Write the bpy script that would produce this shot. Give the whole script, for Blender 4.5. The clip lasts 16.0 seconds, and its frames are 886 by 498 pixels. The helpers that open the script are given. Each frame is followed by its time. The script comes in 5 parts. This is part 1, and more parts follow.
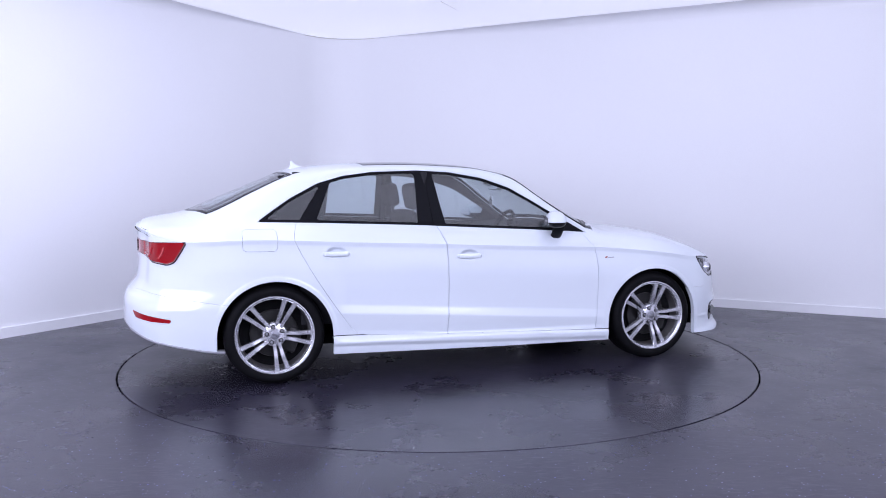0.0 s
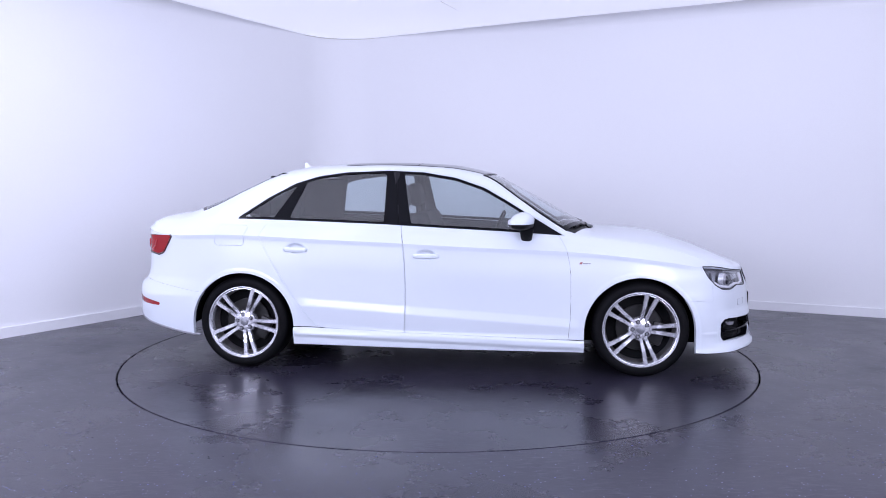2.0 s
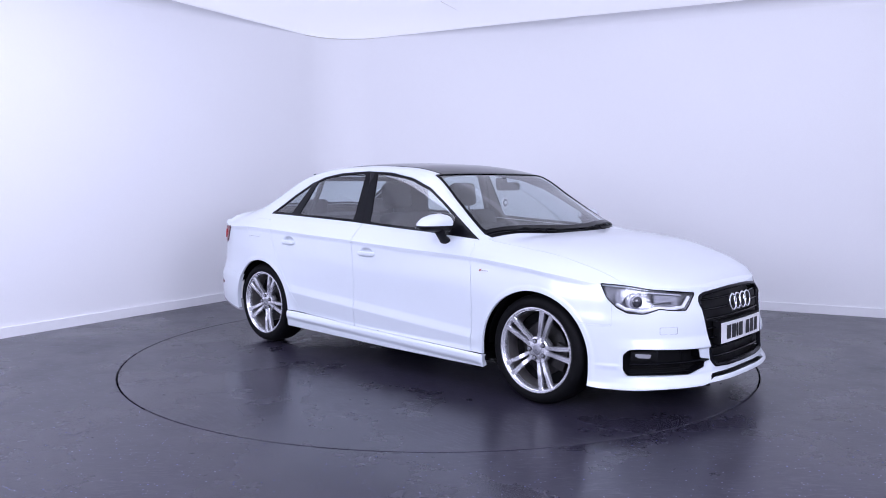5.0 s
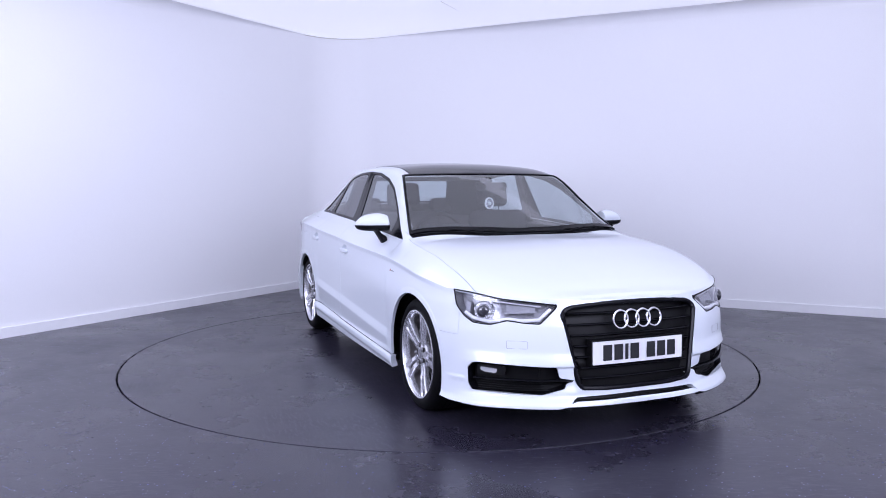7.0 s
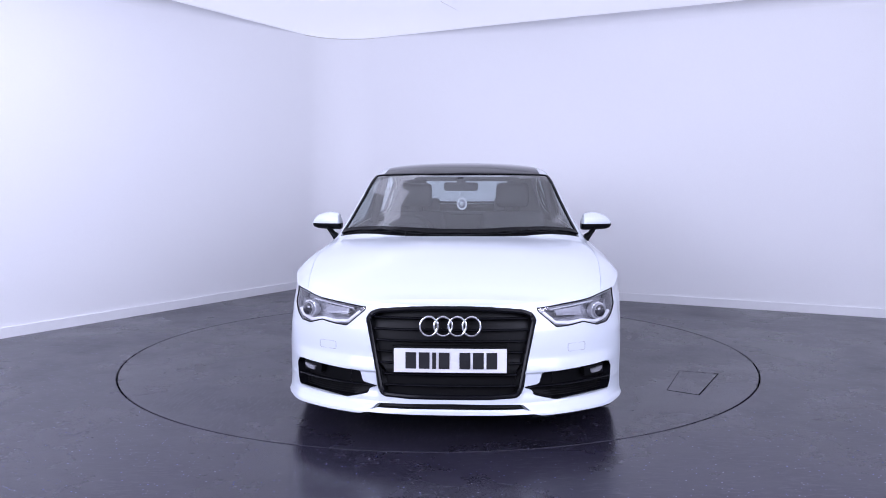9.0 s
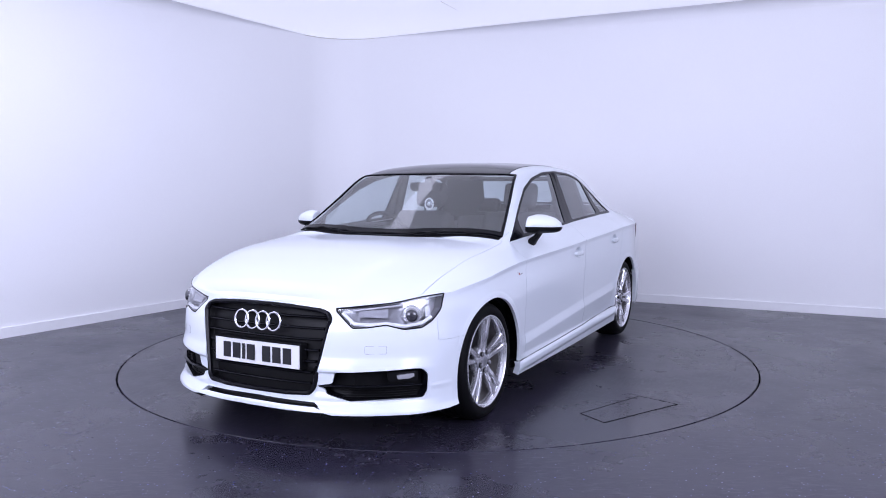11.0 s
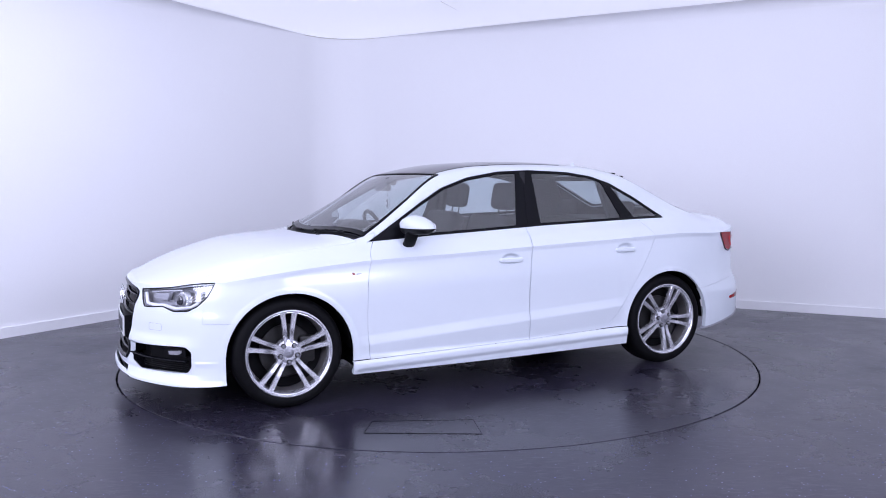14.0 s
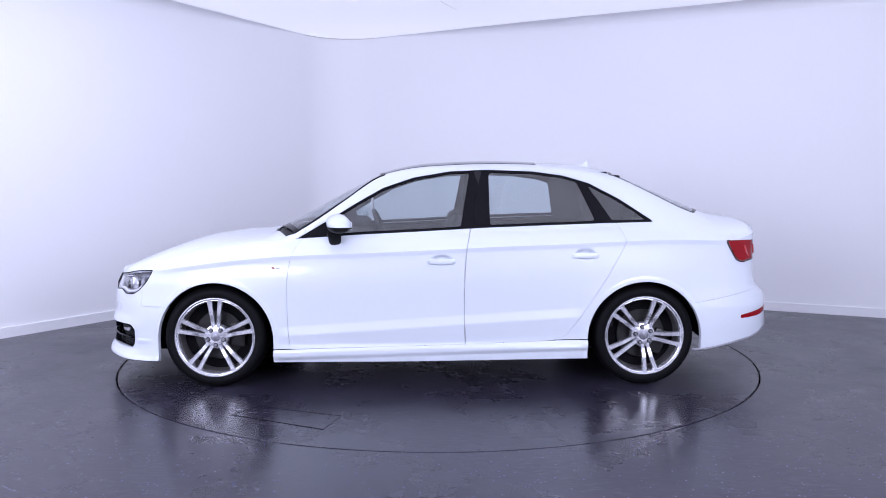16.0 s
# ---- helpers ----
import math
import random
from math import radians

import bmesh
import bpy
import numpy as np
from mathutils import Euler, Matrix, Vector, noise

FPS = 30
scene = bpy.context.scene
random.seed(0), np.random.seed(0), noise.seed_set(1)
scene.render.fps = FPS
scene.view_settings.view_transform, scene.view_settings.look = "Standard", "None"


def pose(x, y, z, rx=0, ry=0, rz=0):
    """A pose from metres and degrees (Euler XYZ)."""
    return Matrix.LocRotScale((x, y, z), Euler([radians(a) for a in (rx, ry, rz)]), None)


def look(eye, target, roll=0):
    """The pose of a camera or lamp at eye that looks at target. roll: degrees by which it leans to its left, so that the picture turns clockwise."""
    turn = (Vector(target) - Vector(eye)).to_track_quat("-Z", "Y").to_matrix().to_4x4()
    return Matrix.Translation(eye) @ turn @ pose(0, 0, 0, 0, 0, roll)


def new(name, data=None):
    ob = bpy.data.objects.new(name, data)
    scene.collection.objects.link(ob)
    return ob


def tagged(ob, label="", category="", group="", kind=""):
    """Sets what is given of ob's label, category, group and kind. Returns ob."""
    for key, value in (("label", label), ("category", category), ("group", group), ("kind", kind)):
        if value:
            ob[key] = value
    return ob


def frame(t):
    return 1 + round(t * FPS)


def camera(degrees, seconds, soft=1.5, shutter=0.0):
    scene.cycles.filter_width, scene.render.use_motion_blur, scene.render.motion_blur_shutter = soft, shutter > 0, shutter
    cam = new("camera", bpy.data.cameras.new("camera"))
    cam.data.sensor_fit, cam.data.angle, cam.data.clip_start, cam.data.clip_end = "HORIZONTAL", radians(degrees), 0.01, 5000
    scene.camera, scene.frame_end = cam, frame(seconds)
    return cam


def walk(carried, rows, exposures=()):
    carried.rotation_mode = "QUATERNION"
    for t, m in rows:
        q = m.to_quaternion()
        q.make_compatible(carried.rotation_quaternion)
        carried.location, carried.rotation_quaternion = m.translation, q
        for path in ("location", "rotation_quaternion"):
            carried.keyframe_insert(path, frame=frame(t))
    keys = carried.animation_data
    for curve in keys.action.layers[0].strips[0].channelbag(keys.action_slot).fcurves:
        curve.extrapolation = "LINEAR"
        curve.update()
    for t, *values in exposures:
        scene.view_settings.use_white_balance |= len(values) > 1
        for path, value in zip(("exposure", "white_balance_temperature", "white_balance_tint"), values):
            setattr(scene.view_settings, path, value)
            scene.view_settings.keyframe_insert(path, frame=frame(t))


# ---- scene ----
SECONDS = 16.0


def still(p):
    return [(0.0, p), (SECONDS, p)]


cam = camera(58.76, SECONDS, soft=0.95)
walk(cam, still(pose(0, -5.8166, 1.2554, 90 - 4.8186, 0.0295, -0.308)))

# ---- world and light ----
world = bpy.data.worlds.new("world")
scene.world = world
world.use_nodes = True
world.node_tree.nodes["Background"].inputs[0].default_value = (0.55, 0.57, 0.7, 1)
world.node_tree.nodes["Background"].inputs[1].default_value = 0.05
scene.view_settings.exposure = 0.60


def fill_lamp(name, x, y, w, h, watts, turn=0.0):
    d = bpy.data.lights.new(name, "AREA")
    d.shape, d.size, d.size_y, d.energy = "RECTANGLE", w, h, watts
    d.color = (0.725, 0.748, 1.0)
    ob = new(name, d)
    ob.matrix_world = pose(x, y, 2.97, 0, 0, turn)
    return ob


# added unseen fills under the ceiling brighten the walls; the glowing ceiling lights the rest
fill_lamp("wall_fill", -3.0, -1.4, 0.9, 3.4, 24, -31.8)
for eye, aim, watts in (((-0.9, 0.5, 2.9), (-2.9, 1.9, 0.1), 13), ((1.7, 0.7, 2.9), (2.4, 2.6, 0.2), 6)):
    low_fill = fill_lamp("wall_fill", 0, 0, 3.2, 1.4, watts)
    low_fill.matrix_world = look(eye, aim)
# wide fill lamps, unseen, added behind the camera
for sx, sy, watts, aim in ((-3.3, -5.6, 142, 2.0), (3.1, -5.0, 138, 2.0)):
    studio = fill_lamp("camera_fill", 0, 0, 3.6, 1.6, watts)
    studio.matrix_world = look((sx, sy, 2.0), (sx * 0.5, 3.0, aim))

# ---- materials ----
def principled(name, color, rough=0.5, metal=0.0, coat=0.0, **more):
    m = bpy.data.materials.new(name)
    m.use_nodes = True
    b = m.node_tree.nodes["Principled BSDF"]
    b.inputs["Base Color"].default_value = (*color, 1)
    b.inputs["Roughness"].default_value = rough
    b.inputs["Metallic"].default_value = metal
    b.inputs["Coat Weight"].default_value = coat
    b.inputs["Coat Roughness"].default_value = 0.07
    for k, v in more.items():
        b.inputs[k.replace("_", " ")].default_value = v
    return m


def wire(m, a, out, b, inp):
    m.node_tree.links.new(a.outputs[out], b.inputs[inp])


def node(m, kind, **values):
    n = m.node_tree.nodes.new(kind)
    for k, v in values.items():
        n.inputs[k.replace("_", " ")].default_value = v
    return n


def textured(m, scale, amount, bump=0.0, detail=6.0, rough=None, fine=None, dist=0.002):
    """Adds two scales of colour variation, a fine relief and, where given, a range of roughness."""
    b = m.node_tree.nodes["Principled BSDF"]
    base = b.inputs["Base Color"].default_value[:]
    tc = node(m, "ShaderNodeTexCoord")
    n1 = node(m, "ShaderNodeTexNoise", Scale=scale, Detail=detail)
    n2 = node(m, "ShaderNodeTexNoise", Scale=fine or scale * 14, Detail=4.0)
    wire(m, tc, "Object", n1, "Vector")
    wire(m, tc, "Object", n2, "Vector")
    add = node(m, "ShaderNodeMath")
    add.operation = "ADD"
    wire(m, n1, "Fac", add, 0)
    wire(m, n2, "Fac", add, 1)
    r = node(m, "ShaderNodeMapRange")
    r.inputs["From Min"].default_value, r.inputs["From Max"].default_value = 0.6, 1.4
    r.inputs["To Min"].default_value, r.inputs["To Max"].default_value = 1 - amount, 1 + amount
    wire(m, add, "Value", r, "Value")
    mul = node(m, "ShaderNodeVectorMath")
    mul.operation = "SCALE"
    mul.inputs[0].default_value = base[:3]
    wire(m, r, "Result", mul, "Scale")
    wire(m, mul, "Vector", b, "Base Color")
    if bump:
        bp = node(m, "ShaderNodeBump", Strength=bump, Distance=dist)
        wire(m, n2, "Fac", bp, "Height")
        wire(m, bp, "Normal", b, "Normal")
    if rough:
        rr = node(m, "ShaderNodeMapRange")
        rr.inputs["From Min"].default_value, rr.inputs["From Max"].default_value = 0.35, 0.65
        rr.inputs["To Min"].default_value, rr.inputs["To Max"].default_value = rough
        wire(m, n1, "Fac", rr, "Value")
        wire(m, rr, "Result", b, "Roughness")
    return m


M_WALL = textured(principled("wall_paint", (0.80, 0.80, 0.82), 0.6), 0.7, 0.015, 0.06, fine=90)
M_CEIL = textured(principled("glowing_ceiling", (0.82, 0.82, 0.83), 0.7), 0.7, 0.012, 0.05, fine=80)
CEIL_BSDF = M_CEIL.node_tree.nodes["Principled BSDF"]   # even glow added to the ceiling, taken as a backlit stretch skin
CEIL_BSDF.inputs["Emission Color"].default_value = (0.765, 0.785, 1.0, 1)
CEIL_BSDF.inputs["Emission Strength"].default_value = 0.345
M_SKIRT = textured(principled("skirting_paint", (0.78, 0.78, 0.80), 0.35), 1.5, 0.02)
M_WHITE = principled("white_car_paint", (0.645, 0.685, 0.735), 0.28, 0.0, 0.6)
M_LINER = textured(principled("interior_trim", (0.014, 0.014, 0.017), 0.7, Specular_IOR_Level=0.25), 8, 0.15, 0.1)
M_BLACK = principled("gloss_black_trim", (0.005, 0.005, 0.007), 0.2, 0.0, 0.0, Specular_IOR_Level=0.11)
M_SATIN = textured(principled("satin_black_plastic", (0.005, 0.005, 0.006), 0.42, Specular_IOR_Level=0.14), 20, 0.1)
M_RUBBER = textured(principled("tyre_rubber", (0.003, 0.003, 0.004), 0.65, Specular_IOR_Level=0.12), 25, 0.2, 0.15)
M_ALLOY = textured(principled("alloy_silver", (0.74, 0.74, 0.78), 0.25, 0.8), 6, 0.04)
# silver of the barrel, darkened in colour for the shade behind the spokes
M_BARREL = textured(principled("shaded_barrel_alloy", (0.20, 0.19, 0.19), 0.45, 0.6), 9, 0.2)
M_CHROME = principled("chrome", (0.85, 0.85, 0.88), 0.08, 1.0)
M_STEEL = textured(principled("brake_steel", (0.035, 0.034, 0.034), 0.4, 0.8), 30, 0.2)
M_DARK = principled("underbody_black", (0.006, 0.006, 0.007), 0.9, Specular_IOR_Level=0.1)
M_SEAT = textured(principled("seat_cloth", (0.015, 0.015, 0.018), 0.85), 12, 0.2, 0.3)
M_ROOFGLASS = principled("tinted_roof_glass", (0.012, 0.011, 0.014), 0.06, 0.0, 0.0, IOR=1.3)
M_PLATE = textured(principled("plate_white", (0.72, 0.72, 0.74), 0.35), 5, 0.02)
M_INK = principled("plate_black", (0.012, 0.012, 0.015), 0.4)
M_RED = principled("red_lens", (0.27, 0.003, 0.008), 0.1, 0.0, 0.15, Specular_IOR_Level=0.3)
M_REDDEEP = principled("deep_red_lens", (0.04, 0.002, 0.004), 0.1, 0.0, 1.0)
M_SILVER = textured(principled("lamp_reflector", (0.72, 0.72, 0.76), 0.16, 0.6), 20, 0.06)
M_GREY = principled("lamp_bezel", (0.30, 0.30, 0.33), 0.25, 0.4)
M_REDMARK = principled("red_mark", (0.30, 0.10, 0.09), 0.3)


def glass(name, tint, clear):
    m = bpy.data.materials.new(name)
    m.use_nodes = True
    nt = m.node_tree
    nt.nodes.remove(nt.nodes["Principled BSDF"])
    out = nt.nodes["Material Output"]
    tr = node(m, "ShaderNodeBsdfTransparent", Color=(*tint, 1))
    gl = node(m, "ShaderNodeBsdfGlossy", Color=(1, 1, 1, 1), Roughness=0.02)
    lw = node(m, "ShaderNodeLayerWeight", Blend=0.5)
    pw = node(m, "ShaderNodeMath")
    pw.operation = "POWER"
    pw.inputs[1].default_value = 4.5
    fr = node(m, "ShaderNodeMapRange")
    fr.inputs["To Min"].default_value, fr.inputs["To Max"].default_value = clear, 0.9
    wire(m, lw, "Facing", pw, 0)
    wire(m, pw, "Value", fr, "Value")
    mix = node(m, "ShaderNodeMixShader")
    wire(m, fr, "Result", mix, "Fac")
    wire(m, tr, "BSDF", mix, 1)
    wire(m, gl, "BSDF", mix, 2)
    wire(m, mix, "Shader", out, "Surface")
    return m


M_GLASS = glass("window_glass", (0.74, 0.81, 0.83), 0.13)
M_SCREEN = glass("screen_glass", (0.73, 0.80, 0.82), 0.15)
M_CLEAR = glass("lamp_glass", (0.94, 0.95, 0.97), 0.04)


def floor_material(name, flecked):
    m = principled(name, (0.05, 0.05, 0.06), 0.3, IOR=1.47)
    b = m.node_tree.nodes["Principled BSDF"]
    tc = node(m, "ShaderNodeTexCoord")
    big = node(m, "ShaderNodeTexNoise", Scale=0.9, Detail=8.0, Roughness=0.65)
    mid = node(m, "ShaderNodeTexNoise", Scale=6.0, Detail=6.0, Roughness=0.7)
    grain = node(m, "ShaderNodeTexNoise", Scale=160.0, Detail=2.0)
    fleck = node(m, "ShaderNodeTexVoronoi", Scale=42.0)
    for n in (big, mid, grain, fleck):
        wire(m, tc, "Object", n, "Vector")
    # pale and blue flecks of the rubber
    cut = node(m, "ShaderNodeMapRange")
    cut.inputs["From Min"].default_value, cut.inputs["From Max"].default_value = 0.17, 0.08
    wire(m, fleck, "Distance", cut, "Value")
    pick = node(m, "ShaderNodeMapRange")
    pick.inputs["To Max"].default_value = flecked
    pick.inputs["From Min"].default_value, pick.inputs["From Max"].default_value = 0.48, 0.70
    sep = node(m, "ShaderNodeSeparateColor")
    wire(m, fleck, "Color", sep, "Color")
    wire(m, sep, "Red", pick, "Value")
    both = node(m, "ShaderNodeMath")
    both.operation = "MULTIPLY"
    wire(m, cut, "Result", both, 0)
    wire(m, pick, "Result", both, 1)
    tone = node(m, "ShaderNodeMix")
    tone.data_type = "RGBA"
    tone.inputs["A"].default_value = (0.42, 0.42, 0.50, 1)
    tone.inputs["B"].default_value = (0.14, 0.16, 0.55, 1)
    wire(m, sep, "Green", tone, "Factor")
    ground = node(m, "ShaderNodeMix")
    ground.data_type = "RGBA"
    ground.inputs["A"].default_value = (0.013, 0.012, 0.020, 1)
    ground.inputs["B"].default_value = (0.030, 0.027, 0.044, 1)
    wire(m, mid, "Fac", ground, "Factor")
    # pale scuffs where cars drive on, in short streaks
    mp = node(m, "ShaderNodeMapping", Rotation=(0, 0, 0.45), Scale=(2.2, 9.0, 1.0))
    wire(m, tc, "Object", mp, "Vector")
    streak = node(m, "ShaderNodeTexNoise", Scale=6.0, Detail=9.0, Roughness=0.75)
    wire(m, mp, "Vector", streak, "Vector")
    s1 = node(m, "ShaderNodeMapRange")
    s1.inputs["From Min"].default_value, s1.inputs["From Max"].default_value = 0.50, 0.66
    wire(m, streak, "Fac", s1, "Value")
    s2 = node(m, "ShaderNodeMapRange")
    s2.inputs["From Min"].default_value, s2.inputs["From Max"].default_value = 0.46, 0.60
    s2.inputs["To Max"].default_value = 0.42
    wire(m, big, "Fac", s2, "Value")
    scuff = node(m, "ShaderNodeMath")
    scuff.operation = "MULTIPLY"
    wire(m, s1, "Result", scuff, 0)
    wire(m, s2, "Result", scuff, 1)
    worn = node(m, "ShaderNodeMix")
    worn.data_type = "RGBA"
    worn.inputs["B"].default_value = (0.16, 0.16, 0.20, 1)
    wire(m, scuff, "Value", worn, "Factor")
    m.node_tree.links.new(ground.outputs["Result"], worn.inputs["A"])
    mix = node(m, "ShaderNodeMix")
    mix.data_type = "RGBA"
    wire(m, both, "Value", mix, "Factor")
    m.node_tree.links.new(worn.outputs["Result"], mix.inputs["A"])
    m.node_tree.links.new(tone.outputs["Result"], mix.inputs["B"])
    m.node_tree.links.new(mix.outputs["Result"], b.inputs["Base Color"])
    rr = node(m, "ShaderNodeMapRange")
    rr.inputs["From Min"].default_value, rr.inputs["From Max"].default_value = 0.35, 0.65
    rr.inputs["To Min"].default_value, rr.inputs["To Max"].default_value = 0.21, 0.37
    wire(m, big, "Fac", rr, "Value")
    wire(m, rr, "Result", b, "Roughness")
    wave = node(m, "ShaderNodeTexNoise", Scale=22.0, Detail=5.0, Roughness=0.6)
    wire(m, tc, "Object", wave, "Vector")
    b0 = node(m, "ShaderNodeBump", Strength=0.25, Distance=0.0012)
    wire(m, wave, "Fac", b0, "Height")
    bp = node(m, "ShaderNodeBump", Strength=0.15, Distance=0.0008)
    wire(m, grain, "Fac", bp, "Height")
    wire(m, b0, "Normal", bp, "Normal")
    wire(m, bp, "Normal", b, "Normal")
    return m


M_FLOOR = floor_material("dark_rubber_floor", 1.0)
M_DISC = floor_material("dark_rubber_disc", 0.06)
M_LENS = principled("projector_glass", (0.04, 0.04, 0.05), 0.03, 0.2, 1.0)
M_STRIP = principled("light_guide", (0.75, 0.75, 0.78), 0.2, 0.0, 0.6)
M_JOINT = principled("panel_joint", (0.30, 0.30, 0.33), 0.6)
M_REDLIGHT = principled("bright_red_lens", (0.50, 0.05, 0.06), 0.1, 0.0, 1.0)
M_DIFF = textured(principled("grey_diffuser", (0.28, 0.28, 0.31), 0.4), 12, 0.08)
M_CAP = principled("cap_grey", (0.26, 0.26, 0.29), 0.4, 0.6)
M_TRIM = textured(principled("edge_trim", (0.60, 0.58, 0.55), 0.5), 6, 0.1)
M_FOGLENS = principled("fog_lens", (0.45, 0.45, 0.48), 0.1, 0.5, 0.5)
M_LAMPBACK = textured(principled("lamp_housing", (0.33, 0.33, 0.36), 0.2, 0.6), 30, 0.15)

# ---- mesh helpers ----
def mesh_of(name, verts, faces, mats, smooth=False, slots=None):
    me = bpy.data.meshes.new(name)
    me.from_pydata([tuple(v) for v in verts], [], [tuple(f) for f in faces])
    for mt in (mats if isinstance(mats, (list, tuple)) else [mats]):
        me.materials.append(mt)
    if smooth:
        me.polygons.foreach_set("use_smooth", [True] * len(me.polygons))
    if slots is not None:
        me.polygons.foreach_set("material_index", slots)
    me.update()
    return me


def part(name, bm, material, parent, label="", smooth=False):
    """Links a bmesh or a mesh as one mesh object under a thing or under a part."""
    if isinstance(bm, bmesh.types.BMesh):
        me = bpy.data.meshes.new(name)
        bmesh.ops.recalc_face_normals(bm, faces=bm.faces[:])
        bm.to_mesh(me)
        bm.free()
        me.materials.append(material)
        if smooth:
            me.polygons.foreach_set("use_smooth", [True] * len(me.polygons))
            me.set_sharp_from_angle(angle=radians(38))
    else:
        me = bm
    ob = new(name, me)
    ob.parent = parent
    if label:
        tagged(ob, label)
    return ob


def smooth_bevel(bm, width, segments=2, angle=30):
    es = [e for e in bm.edges if len(e.link_faces) == 2 and e.calc_face_angle(0) > radians(angle)]
    bmesh.ops.bevel(bm, geom=es, offset=width, segments=segments, profile=0.6, affect="EDGES", clamp_overlap=True)


def box(x0, x1, y0, y1, z0, z1, bevel=0.0, segments=2):
    bm = bmesh.new()
    bmesh.ops.create_cube(bm, size=1, matrix=Matrix.LocRotScale(((x0 + x1) / 2, (y0 + y1) / 2, (z0 + z1) / 2), None, (x1 - x0, y1 - y0, z1 - z0)))
    if bevel:
        smooth_bevel(bm, bevel, segments)
    return bm


def prism(outline, d0, d1, put, bevel=0.0):
    """A prism over a closed 2D outline; put(a, b, d) gives the place of a corner at depth d."""
    bm = bmesh.new()
    lo = [bm.verts.new(put(a, b, d0)) for a, b in outline]
    hi = [bm.verts.new(put(a, b, d1)) for a, b in outline]
    n = len(outline)
    bm.faces.new(lo[::-1])
    bm.faces.new(hi)
    for i in range(n):
        bm.faces.new((lo[i], lo[(i + 1) % n], hi[(i + 1) % n], hi[i]))
    if bevel:
        smooth_bevel(bm, bevel, 2)
    return bm


# ---- the room ----
CORNER = Vector((-1.286, 4.14, 0))
DIR_L = Vector((-0.5265, -0.8502, 0)).normalized()
DIR_R = Vector((0.893, -0.450, 0)).normalized()
HEIGHT, ROUND = 3.0, 0.62


def room_outline():
    a = CORNER + DIR_L * 11.0
    b = CORNER + DIR_R * 9.0
    d = a + DIR_R * 9.0
    half = DIR_L.angle(DIR_R) / 2
    back = ROUND / math.tan(half)
    c = CORNER + (DIR_L + DIR_R).normalized() * (ROUND / math.sin(half))
    p0, p1 = CORNER + DIR_L * back, CORNER + DIR_R * back
    a0 = math.atan2(p0.y - c.y, p0.x - c.x)
    a1 = math.atan2(p1.y - c.y, p1.x - c.x)
    if a1 > a0:
        a1 -= 2 * math.pi
    arc = [Vector((c.x + ROUND * math.cos(a0 + (a1 - a0) * i / 20), c.y + ROUND * math.sin(a0 + (a1 - a0) * i / 20), 0)) for i in range(21)]
    return a, arc, b, d


def offset_line(pts, dist):
    out = []
    for i, p in enumerate(pts):
        t = (pts[min(i + 1, len(pts) - 1)] - pts[max(i - 1, 0)]).normalized()
        out.append(p + Vector((-t.y, t.x, 0)) * dist)
    return out


def band(pts, thick, z0, z1):
    """A wall along a line of points, with its thickness on the left of the line."""
    outer = offset_line(pts, thick)
    v, f, n = [], [], len(pts)
    for p, q in zip(pts, outer):
        v += [(p.x, p.y, z0), (p.x, p.y, z1), (q.x, q.y, z1), (q.x, q.y, z0)]
    for i in range(n - 1):
        for k in range(4):
            f.append((4 * i + k, 4 * i + (k + 1) % 4, 4 * i + 4 + (k + 1) % 4, 4 * i + 4 + k))
    f += [(0, 3, 2, 1), (4 * n - 4, 4 * n - 3, 4 * n - 2, 4 * n - 1)]
    return v, f


RA, RARC, RB, RD = room_outline()
WALL_LINE = [RA, *RARC, RB]


